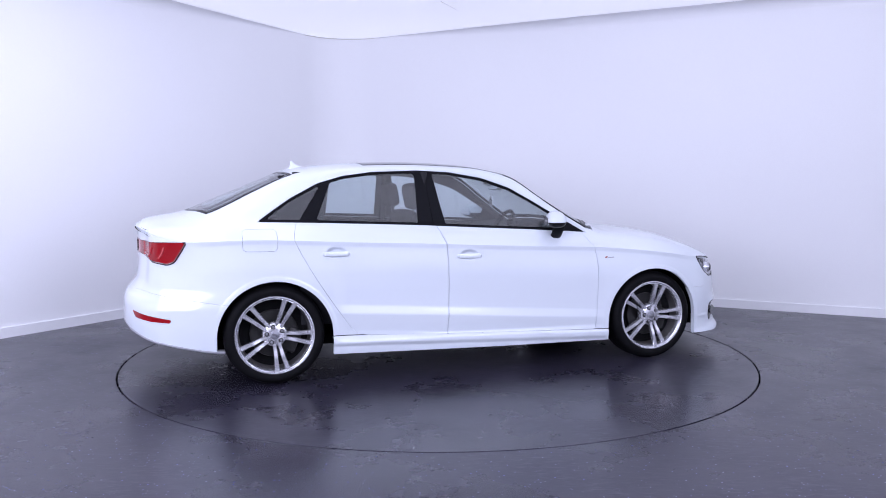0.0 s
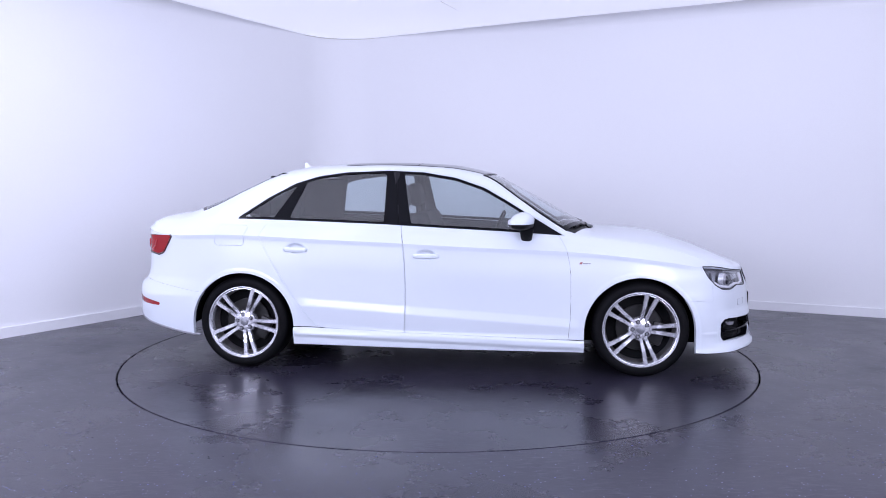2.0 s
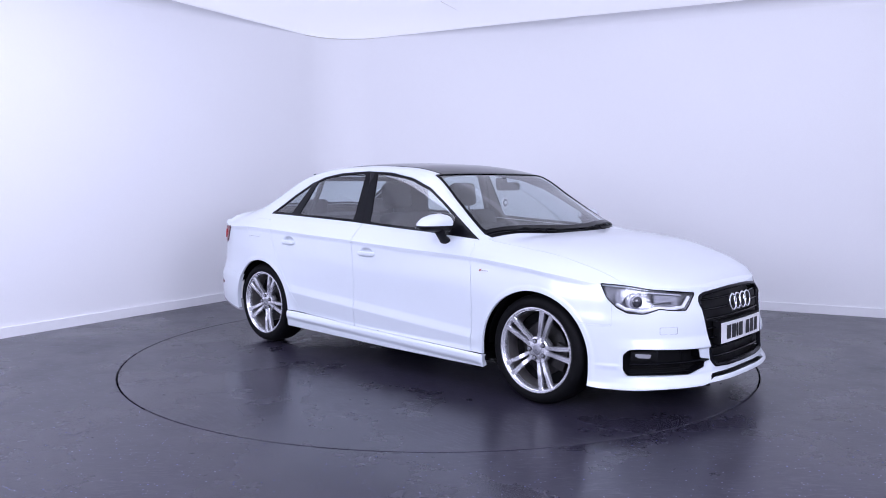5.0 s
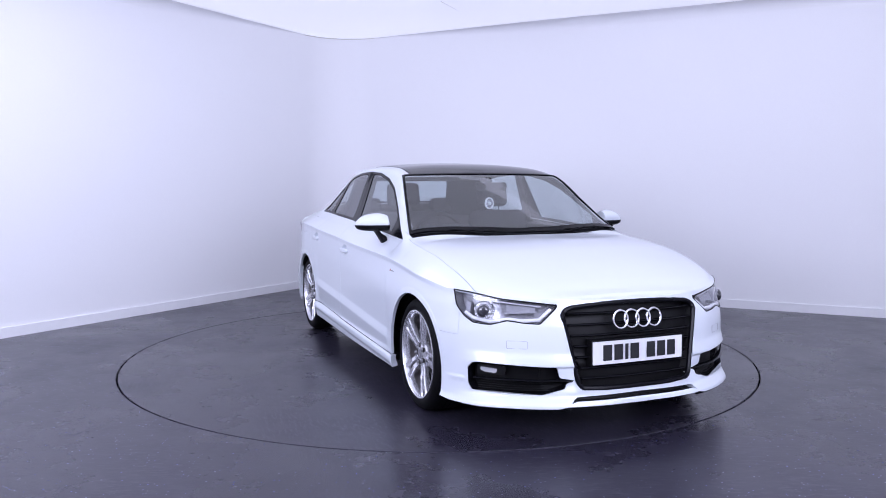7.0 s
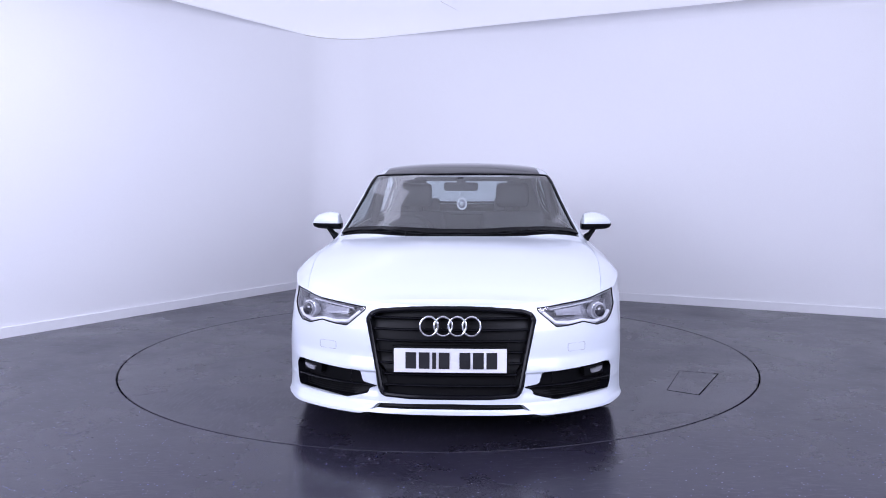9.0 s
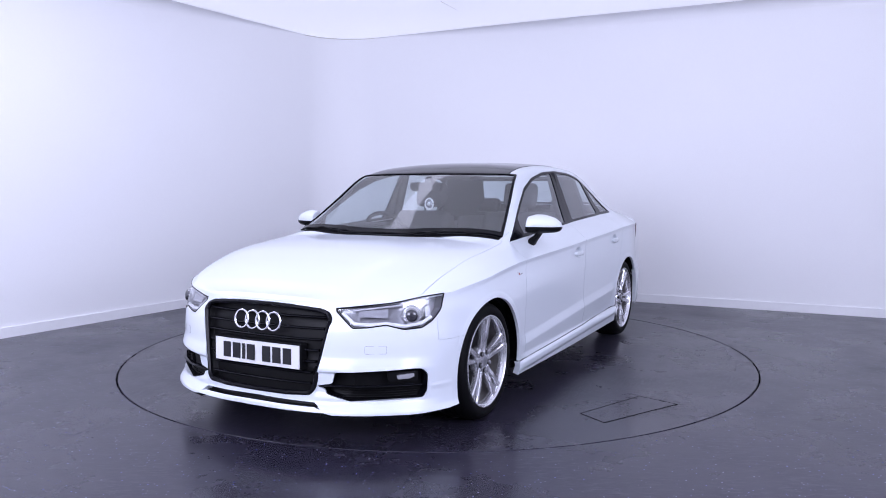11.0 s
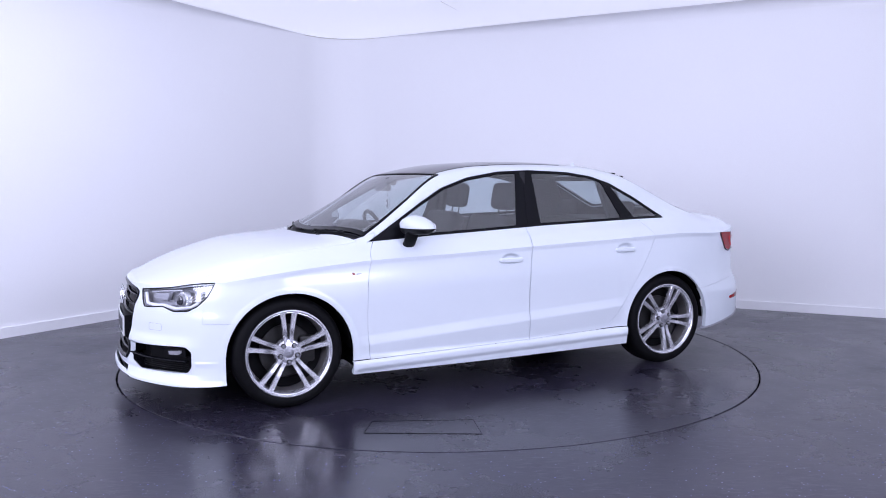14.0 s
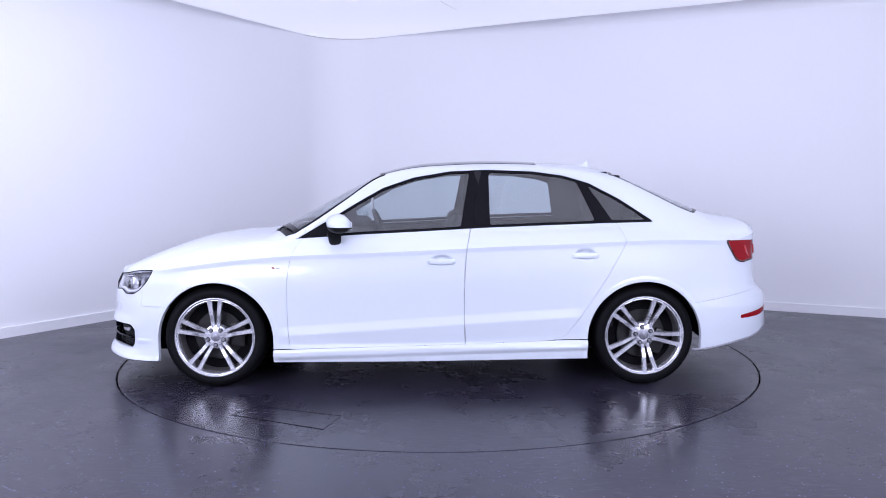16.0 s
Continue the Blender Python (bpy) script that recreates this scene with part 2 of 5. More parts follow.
def room():
    for name, line, label in (("wall_curved", WALL_LINE, "white painted studio wall with a rounded corner"), ("wall_east", [RB, RD], "plain white painted wall"), ("wall_south", [RD, RA], "plain white painted wall")):
        v, f = band(line, 0.15, -0.1, HEIGHT + 0.1)
        me = mesh_of(name, v, f, M_WALL, smooth=True)
        me.set_sharp_from_angle(angle=radians(30))
        tagged(new(name, me), label, "wall", kind="structure")
    # skirting board, with a thin rounded top
    inner = offset_line(WALL_LINE, -0.016)
    for z0, z1, th, nm in ((0.0, 0.085, 0.0155, "baseboard"),):
        v, f = band(inner, th, z0, z1)
        me = mesh_of(nm, v, f, M_SKIRT, smooth=True)
        me.set_sharp_from_angle(angle=radians(30))
        tagged(new(nm, me), "white painted skirting board along the wall", "skirting", kind="structure")
    v, f = band(offset_line(RARC, -0.007), 0.0065, HEIGHT - 0.009, HEIGHT - 0.001)
    tagged(new("trim", mesh_of("trim", v, f, M_TRIM, smooth=True)), "thin beige edge trim under the ceiling in the corner", "trim", kind="structure")
    # plastered coves that run out towards the rounded corner
    for start, way, length, label in ((RARC[0], DIR_L, 10.2, "plastered cove along the side wall"), (RARC[-1], DIR_R, 8.2, "plastered cove along the back wall")):
        inward = Vector((-way.y, way.x, 0))
        if inward.dot(Vector((0, 0, 0)) - start) < 0:
            inward = -inward
        v, f = [], []
        for i in range(41):
            u = i / 40
            r = .004 + .10 * min(1, u * length / 2.2)
            p = start + way * (u * length)
            for k in range(9):
                t = k / 8 * math.pi / 2
                q = p + inward * (r - (r - .001) * math.cos(t))
                v.append((q.x, q.y, HEIGHT - r + (r - .001) * math.sin(t)))
        for i in range(40):
            for k in range(8):
                f.append((9 * i + k, 9 * i + k + 1, 9 * i + k + 10, 9 * i + k + 9))
        tagged(new("trim", mesh_of("trim", v, f, M_WALL, smooth=True)), label, "cove", kind="structure")
    bm = bar([(0.02, 1.95, HEIGHT - 0.001), (0.19, 2.35, HEIGHT - 0.001)], 0.005, 0.3, 6)
    tagged(part("ceiling_seam", bm, M_TRIM, None), "fine seam in the white ceiling", "seam", kind="structure")
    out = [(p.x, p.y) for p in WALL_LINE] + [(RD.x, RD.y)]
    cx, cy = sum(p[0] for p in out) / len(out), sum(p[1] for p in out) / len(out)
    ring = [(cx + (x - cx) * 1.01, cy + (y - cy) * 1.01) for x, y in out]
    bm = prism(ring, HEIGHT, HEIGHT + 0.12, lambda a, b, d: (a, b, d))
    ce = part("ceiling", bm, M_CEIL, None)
    tagged(ce, "smooth white ceiling with an added even glow", "ceiling", kind="structure")


R_TABLE = 2.2325


def floor_and_table():
    # floor with a round opening for the turntable
    n = 128
    v, f = [], []
    for r, z in ((R_TABLE + 0.006, -0.05), (R_TABLE + 0.006, -0.003), (R_TABLE + 0.009, 0.0), (30.0, 0.0)):
        v += [(r * math.cos(2 * math.pi * i / n), r * math.sin(2 * math.pi * i / n), z) for i in range(n)]
    for k in range(3):
        for i in range(n):
            j = (i + 1) % n
            f.append((k * n + i, (k + 1) * n + i, (k + 1) * n + j, k * n + j))
    fl = new("floor", mesh_of("floor", v, f, M_FLOOR))
    tagged(fl, "dark grey glossy rubber floor with pale flecks", "floor", kind="structure")
    bm = bmesh.new()
    bmesh.ops.create_circle(bm, cap_ends=True, segments=64, radius=R_TABLE + 0.3, matrix=pose(0, 0, -0.052))
    tagged(part("turntable_pit", bm, M_DARK, None), "dark pit under the turntable", "pit", kind="structure")
    # the disc that turns
    table = tagged(new("turntable"), "dark grey rubber-topped round vehicle turntable set flush in the floor", "turntable")
    bm = bmesh.new()
    bmesh.ops.create_cone(bm, cap_ends=True, segments=128, radius1=R_TABLE - 0.004, radius2=R_TABLE - 0.004, depth=0.04, matrix=pose(0, 0, -0.0205))
    rim = [e for e in bm.edges if all(v.co.z > -0.01 for v in e.verts)]
    bmesh.ops.bevel(bm, geom=rim, offset=0.002, segments=1, affect="EDGES")
    part("disc", bm, M_DISC, table)
    # service hatch let into the disc
    hx = [(1.088, 1.433), (0.556, 1.699), (0.487, 1.465), (0.985, 1.268)]
    off = (CAR_X, CAR_Y)
    hx = [(x + off[0], y + off[1]) for x, y in hx]
    for i in range(4):
        (x0, y0), (x1, y1) = hx[i], hx[(i + 1) % 4]
        d = Vector((x1 - x0, y1 - y0)).normalized() * 0.0028
        nrm = Vector((-d.y, d.x)) * (0.3 if i else 1.3)
        bm = prism([(x0 + nrm.x, y0 + nrm.y), (x0 - nrm.x, y0 - nrm.y), (x1 - nrm.x, y1 - nrm.y), (x1 + nrm.x, y1 + nrm.y)], -0.001, 0.0012, lambda a, b, dd: (a, b, dd))
        part("hatch_joint", bm, M_DARK, table)
    return table

# ---- the car's outer skin ----
CAR_X, CAR_Y = 0.0662, 0.1794   # the car's middle, from the turntable's axis


def pchip(xs, ys, x):
    """Monotone cubic interpolation."""
    xs, ys, x = np.asarray(xs, float), np.asarray(ys, float), np.asarray(x, float)
    h = np.diff(xs)
    d = np.diff(ys) / h
    m = np.zeros(len(xs))
    m[0], m[-1] = d[0], d[-1]
    for i in range(1, len(xs) - 1):
        if d[i - 1] * d[i] > 0:
            w1, w2 = 2 * h[i] + h[i - 1], h[i] + 2 * h[i - 1]
            m[i] = (w1 + w2) / (w1 / d[i - 1] + w2 / d[i])
    i = np.clip(np.searchsorted(xs, x) - 1, 0, len(h) - 1)
    t = np.clip((x - xs[i]) / h[i], 0, 1)
    return (ys[i] * (1 + 2 * t) * (1 - t) ** 2 + h[i] * m[i] * t * (1 - t) ** 2 + ys[i + 1] * t * t * (3 - 2 * t) + h[i] * m[i + 1] * t * t * (t - 1))


# widest outline in plan, from the middle of the nose round one flank to the middle of the tail
PLAN = np.array([(2.165, 0), (2.158, .15), (2.135, .30), (2.075, .48), (1.985, .64), (1.86, .772), (1.66, .864), (1.32, .902), (.85, .900), (0, .901),
                 (-.8, .903), (-1.32, .904), (-1.75, .876), (-1.97, .82), (-2.10, .735), (-2.175, .62), (-2.225, .46), (-2.25, .25), (-2.258, 0)])
ARC = np.concatenate([[0], np.cumsum(np.hypot(*np.diff(PLAN, axis=0).T))])
A_END = ARC[-1]
STATIONS = np.interp([0, 3.3, 4.6, 5.6, 7, 9, 11, 13.2, 15, 18], range(19), ARC)
# how far the skin lies inside that outline, height by height, at the keys
INSET = [
    [(.12, -.012), (.178, -.014), (.203, -.012), (.208, .004), (.235, .008), (.375, .02), (.485, .03), (.59, .048), (.66, .066), (.70, .074), (1, .09)],
    [(.12, -.03), (.168, -.027), (.182, -.025), (.205, -.010), (.232, .004), (.30, .002), (.375, -.003), (.40, .002), (.44, .013), (.50, .016), (.56, .022), (.60, .034), (.66, .062), (1, .10)],
    [(.12, -.028), (.168, -.024), (.182, -.022), (.205, -.009), (.232, .004), (.30, .002), (.375, -.003), (.40, .002), (.44, .011), (.50, .014), (.56, .019), (.62, .028), (.69, .05), (1, .09)],
    [(.12, -.014), (.165, -.012), (.20, .0), (.27, .004), (.42, .002), (.52, .006), (.57, .014), (.64, .022), (.71, .04), (1, .06)],
    [(.12, .04), (.16, .02), (.22, .01), (.30, .006), (.42, .002), (.52, .0), (.60, -.002), (.68, .0), (.76, .008), (1, .03)],
    [(.12, .05), (.165, .014), (.20, .009), (.26, .008), (.36, .004), (.48, .004), (.60, .003), (.70, .001), (.80, .0), (1, .012)],
    [(.12, .04), (.17, .02), (.22, .01), (.30, .006), (.42, .002), (.52, .0), (.60, -.002), (.68, .0), (.88, .004), (1, .02)],
    [(.12, .05), (.20, .022), (.30, .006), (.40, .0), (.48, .0), (.535, .012), (.62, .032), (.78, .040), (.90, .040), (1, .045)],
    [(.12, .07), (.20, .03), (.30, .012), (.40, .008), (.50, .008), (.555, .022), (.58, .045), (.66, .092), (.78, .106), (.90, .108), (.95, .104), (1, .092)],
    [(.12, .07), (.20, .03), (.30, .012), (.40, .006), (.50, .006), (.555, .02), (.58, .042), (.66, .088), (.78, .102), (.90, .104), (.95, .096), (1, .082)]]
TOP = [(0, .685), (.30, .680), (.45, .664), (.70, .688), (.95, .712), (1.13, .726)]
FLANK = [(-2.258, .985), (-2.20, .968), (-2.08, .945), (-1.95, .915), (-1.80, .900), (-1.445, .909), (-1.186, .901), (-.853, .885), (-.336, .865), (.033, .847), (.401, .832), (.842, .815), (1.136, .792), (1.32, .773), (1.504, .748), (1.66, .722)]
BOTTOM = [(0, .181), (.39, .180), (.43, .171), (.65, .171), (.9, .167), (1.0, .168), (1.1, .176), (1.7, .165), (2.6, .167), (4.1, .186), (4.3, .228), (4.45, .237), (4.78, .302), (4.9, .338), (5.15, .392), (6.3, .40)]


def plan_xy(a):
    x = pchip(ARC, PLAN[:, 0], a)
    ys = np.concatenate([[-PLAN[1, 1]], PLAN[:, 1], [-PLAN[-2, 1]]])
    aa = np.concatenate([[-ARC[1]], ARC, [2 * A_END - ARC[-2]]])
    y = pchip(aa, ys, a)
    return x, y


def inset_at(a, z):
    k = np.array([pchip([p[0] for p in pr], [p[1] for p in pr], z) for pr in INSET])
    j = np.clip(np.searchsorted(STATIONS, a) - 1, 0, len(STATIONS) - 2)
    t = np.clip((a - STATIONS[j]) / (STATIONS[j + 1] - STATIONS[j]), 0, 1)
    t = t * t * (3 - 2 * t)
    flat = np.arange(a.size)
    kk = k.reshape(len(STATIONS), -1)
    return (kk[j.ravel(), flat] * (1 - t.ravel()) + kk[j.ravel() + 1, flat] * t.ravel()).reshape(a.shape)


def step(u):
    u = np.clip(u, 0, 1)
    return u * u * (3 - 2 * u)


WHEEL_X, WHEEL_Z, ARCH_X, ARCH_R = 1.3185, .314, (1.311, -1.313), .353


def relief(a, x, z):
    """Wheel-arch lips, the rising crease low on the doors, and the hollow under the shoulder."""
    o = np.zeros_like(a)
    for cx in ARCH_X:
        r = np.hypot(x - cx, np.maximum(z - .30, 0))
        o = o - .0022 * step((.384 - r) / .008)
    crease = np.interp(x, [-.95, .95], [.440, .322])
    u = z - crease
    shape = np.where(u < 0, .016 * np.minimum(-u / .11, 1), .009 * np.clip(u / .055, 0, 1) * (1 - step((u - .055) / .34)))
    o = o + (shape - .003) * step((.96 - x) / .12) * step((x + .97) / .10) * step((z - .25) / .03)
    for hx, hz in ((-.065, .786), (-.938, .822)):
        o = o + .020 * step(1.25 * (1 - ((x - hx) / .068) ** 2 - ((z - hz) / .034) ** 2))
    # the ledge along the side skirt
    e = np.interp(x, [-.98, .95], [.297, .2423]) - z
    o = o - .013 * step((e - .002) / .016) * (1 - step((e - .040) / .03)) * step((.97 - x) / .05) * step((x + .99) / .05)
    d = wall_top(a) - z
    o = o + .006 * step(d / .03) * (1 - step((d - .04) / .16)) * step((a - .98) / .35) * step((4.62 - a) / .2)
    # the sunk field between the grille and the side intake, and the short fin behind that intake
    o = o + .010 * step((.370 - z) / .008) * step((z - .235) / .05) * step((.52 - a) / .04) * step((a - .325) / .03)
    o = o - .004 * step((z - .262) / .03) * step((.300 - z) / .008) * step((a - .90) / .03) * step((1.06 - a) / .10)
    return o


def wall_point(a, z):
    """The flank's skin at the arc a along the outline and the height z."""
    a, z = np.broadcast_arrays(np.asarray(a, float), np.asarray(z, float))
    x, y = plan_xy(a)
    x1, y1 = plan_xy(np.clip(a + .02, 0, A_END))
    x0, y0 = plan_xy(np.clip(a - .02, 0, A_END))
    tx, ty = x1 - x0, y1 - y0
    ln = np.hypot(tx, ty)
    nx, ny = -ty / ln, tx / ln          # inward
    nx, ny = np.where(a < .02, -1, nx), np.where(a < .02, 0, ny)
    nx, ny = np.where(a > A_END - .02, 1, nx), np.where(a > A_END - .02, 0, ny)
    o = inset_at(a, z) + relief(a, x, z)
    return np.stack([x - np.abs(nx) * np.sign(x) * o, np.maximum(y - np.abs(ny) * o, 0), z], -1)


def wall_top(a):
    x, _ = plan_xy(a)
    front = np.interp(a, [p[0] for p in TOP], [p[1] for p in TOP])
    side = pchip([p[0] for p in FLANK], [p[1] for p in FLANK], x)
    w = np.clip((a - .75) / .3, 0, 1)
    return front * (1 - w) + side * w


def wall_bottom(a):
    return np.interp(a, [p[0] for p in BOTTOM], [p[1] for p in BOTTOM])


# sections of the upper skin: below the shoulder edge, out to the middle line
# x, then (fraction of the edge's width, height) from just above the shoulder to the middle
SECTIONS = [
    (2.08, [(.97, .690), (.93, .6915), (.85, .693), (.70, .694), (.5, .695), (.25, .6955), (0, .696)]),
    (2.00, [(.97, .692), (.93, .698), (.85, .704), (.70, .710), (.5, .714), (.25, .716), (0, .717)]),
    (1.90, [(.97, .708), (.93, .722), (.85, .735), (.70, .747), (.5, .756), (.25, .761), (0, .763)]),
    (1.68, [(.96, .752), (.91, .780), (.83, .803), (.69, .822), (.5, .836), (.25, .845), (0, .848)]),
    (1.50, [(.96, .785), (.91, .818), (.83, .845), (.70, .868), (.5, .886), (.25, .896), (0, .899)]),
    (1.32, [(.955, .815), (.90, .849), (.83, .872), (.70, .893), (.5, .909), (.25, .919), (0, .922)]),
    (1.10, [(.95, .835), (.895, .872), (.83, .897), (.70, .913), (.5, .925), (.25, .932), (0, .934)]),
    (1.04, [(.945, .838), (.89, .878), (.83, .902), (.70, .918), (.5, .930), (.25, .938), (0, .942)]),
    (.95, [(.94, .845), (.885, .888), (.83, .912), (.70, .940), (.5, .970), (.25, .988), (0, .993)]),
    (.86, [(.935, .850), (.88, .900), (.85, .922), (.74, .968), (.5, 1.018), (.25, 1.038), (0, 1.044)]),
    (.80, [(.93, .855), (.865, .914), (.852, .935), (.77, .990), (.5, 1.048), (.25, 1.071), (0, 1.078)]),
    (.55, [(.93, .878), (.862, .930), (.785, 1.075), (.745, 1.130), (.5, 1.185), (.25, 1.207), (0, 1.214)]),
    (.30, [(.93, .890), (.86, .943), (.72, 1.215), (.655, 1.300), (.45, 1.320), (.22, 1.329), (0, 1.332)]),
    (0, [(.93, .905), (.858, .957), (.685, 1.300), (.620, 1.352), (.42, 1.376), (.2, 1.386), (0, 1.388)]),
    (-.4, [(.92, .928), (.838, .979), (.672, 1.338), (.608, 1.367), (.42, 1.391), (.2, 1.401), (0, 1.404)]),
    (-.85, [(.91, .942), (.826, .994), (.665, 1.300), (.605, 1.346), (.42, 1.376), (.2, 1.388), (0, 1.391)]),
    (-1.15, [(.905, .953), (.812, 1.003), (.70, 1.180), (.60, 1.293), (.43, 1.333), (.2, 1.349), (0, 1.352)]),
    (-1.42, [(.905, .953), (.805, 1.012), (.715, 1.105), (.60, 1.190), (.43, 1.228), (.2, 1.248), (0, 1.252)]),
    (-1.70, [(.93, .938), (.85, .978), (.77, 1.014), (.66, 1.058), (.46, 1.105), (.22, 1.131), (0, 1.138)]),
    (-1.90, [(.94, .928), (.87, .962), (.79, .988), (.68, 1.010), (.48, 1.036), (.22, 1.050), (0, 1.054)]),
    (-2.05, [(.95, .952), (.89, .974), (.81, .990), (.69, 1.004), (.48, 1.018), (.22, 1.026), (0, 1.028)]),
    (-2.16, [(.96, .968), (.90, .980), (.82, .988), (.70, .995), (.48, 1.002), (.22, 1.006), (0, 1.007)])]
SECTIONS = SECTIONS[::-1]
NV = 8


def edge_at(a):
    return wall_point(a, wall_top(a))


def upper_grid(arcs, vs):
    e = edge_at(arcs)
    sx = [s[0] for s in SECTIONS]
    lo, hi = e[-1, 0], e[0, 0]
    ctrl_y, ctrl_z = [e[:, 1]], [e[:, 2]]
    # heights fade to the edge's own height at the two ends
    fade = np.minimum(np.clip((hi - e[:, 0]) / .05, 0, 1), np.clip((e[:, 0] - lo) / .05, 0, 1))
    for k in range(NV - 1):
        fr = pchip(sx, [s[1][k][0] for s in SECTIONS], e[:, 0])
        zz = pchip(sx, [s[1][k][1] for s in SECTIONS], e[:, 0])
        ctrl_y.append(fr * e[:, 1])
        ctrl_z.append(np.maximum(zz * fade + e[:, 2] * (1 - fade), e[:, 2] + .0005 * k * fade))
    ctrl_y.append(-ctrl_y[-2])
    ctrl_z.append(ctrl_z[-2])
    cy, cz = np.array(ctrl_y), np.array(ctrl_z)
    idx = np.arange(NV + 1)
    out = np.empty((len(arcs), len(vs), 3))
    for i in range(len(arcs)):
        out[i, :, 0] = e[i, 0]
        out[i, :, 1] = np.maximum(pchip(idx, cy[:, i], vs), 0)
        out[i, :, 2] = pchip(idx, cz[:, i], vs)
    return out


def grid_normals(p):
    du, dv = np.gradient(p, axis=0), np.gradient(p, axis=1)
    n = np.cross(du, dv)
    ln = np.linalg.norm(n, axis=-1, keepdims=True)
    bad = ln[..., 0] < 1e-9
    n = n / np.maximum(ln, 1e-9)
    for i, j in zip(*np.where(bad)):
        n[i, j] = n[i, max(j - 1, 0)] if ln[i, max(j - 1, 0), 0] > 1e-9 else n[max(i - 1, 0), j]
    return n


def grid_skin(p, flags):
    """Rows: x y z, nx ny nz, then the flags; and the triangles."""
    n = grid_normals(p)
    rows, cols = p.shape[:2]
    v = np.concatenate([p, n, flags], -1).reshape(rows * cols, -1)
    i, j = np.meshgrid(np.arange(rows - 1), np.arange(cols - 1), indexing="ij")
    a = (i * cols + j).ravel()
    b, c, d = a + 1, a + cols + 1, a + cols
    return v, np.concatenate([np.stack([a, c, b], 1), np.stack([a, d, c], 1)])


def half_skin():
    """One half of the outer skin (y > 0). Flags: kind (0 flank, 1 upper), arc, v."""
    arcs = np.unique(np.concatenate([np.linspace(0, 1.3, 150), np.linspace(1.3, 5.0, 400), np.linspace(5.0, A_END, 60)]))
    ws = np.linspace(0, 1, 100)
    zb, zt = wall_bottom(arcs), wall_top(arcs)
    z = zb[:, None] + (zt - zb)[:, None] * ws[None]
    a = np.broadcast_to(arcs[:, None], z.shape)
    w = wall_point(a, z)
    v0, t0 = grid_skin(w, np.stack([0 * a, a, z], -1))
    vs = np.linspace(0, NV - 1, 71)
    u = upper_grid(arcs, vs)
    au = np.broadcast_to(arcs[:, None], u.shape[:2])
    v1, t1 = grid_skin(u, np.stack([0 * au + 1, au, np.broadcast_to(vs, u.shape[:2])], -1))
    # outward normals
    for v, t, ref in ((v0, t0, np.array([0, 0, .5])), (v1, t1, np.array([0, 0, .5]))):
        out = v[:, :3] - ref * (1, 1, 1)
        out[:, 0] *= .35
        flip = (out * v[:, 3:6]).sum(1) < 0
        if flip.mean() > .5:
            v[:, 3:6] *= -1
            t[:] = t[:, ::-1]
    v1[:, 3:6] *= np.where(v1[:, 5] < 0, -1, 1)[:, None]
    return np.concatenate([v0, v1]), np.concatenate([t0, t1 + len(v0)])


# ---- cutting the skin into panels ----
def clip_skin(v, t, d):
    """The part of a skin where d < 0, with the triangles on the line cut through."""
    s = d < 0
    c = s[t].sum(1)
    whole = t[c == 3]
    extra, tris, cache = [], [], {}
    n0 = len(v)

    def cross(i, j):
        k = (i, j) if i < j else (j, i)
        if k not in cache:
            i, j = k
            w = d[i] / (d[i] - d[j])
            cache[k] = n0 + len(extra)
            extra.append(v[i] + (v[j] - v[i]) * w)
        return cache[k]

    for a, b, e in t[(c == 1) | (c == 2)]:
        q = (a, b, e)
        for r in range(3):
            i, j, k = q[r], q[(r + 1) % 3], q[(r + 2) % 3]
            if s[i] and not s[j] and not s[k]:
                tris.append((i, cross(i, j), cross(i, k)))
                break
            if not s[i] and s[j] and s[k]:
                p, r2 = cross(i, j), cross(i, k)
                tris += [(p, j, k), (p, k, r2)]
                break
    if extra:
        v = np.concatenate([v, np.array(extra)])
    t = np.concatenate([whole, np.array(tris, int).reshape(-1, 3)])
    used, inv = np.unique(t, return_inverse=True)
    return v[used], inv.reshape(-1, 3)


def poly_dist(poly, px, py):
    """Signed distance to a closed polygon, negative inside."""
    p = np.asarray(poly, float)
    q = np.roll(p, -1, 0)
    best = np.full(px.shape, 1e9)
    inside = np.zeros(px.shape, bool)
    for (x0, y0), (x1, y1) in zip(p, q):
        ex, ey = x1 - x0, y1 - y0
        h = np.clip(((px - x0) * ex + (py - y0) * ey) / (ex * ex + ey * ey), 0, 1)
        best = np.minimum(best, np.hypot(px - x0 - h * ex, py - y0 - h * ey))
        cr = ((y0 > py) != (y1 > py)) & (px < ex * (py - y0) / (ey if ey else 1e-12) + x0)
        inside ^= cr
    return np.where(inside, -best, best)


def drawn_in(poly, by):
    """The outline moved inward by a small distance, towards its middle."""
    ca, cz = sum(p[0] for p in poly) / len(poly), sum(p[1] for p in poly) / len(poly)
    return [(a - by * (1 if a > ca else -1), z - by * (1 if z > cz else -1)) for a, z in poly]


def divided(poly, n=4):
    """The same outline with n points on each side."""
    return [(p[0] + (q[0] - p[0]) * k / n, p[1] + (q[1] - p[1]) * k / n) for p, q in zip(poly, poly[1:] + poly[:1]) for k in range(n)]


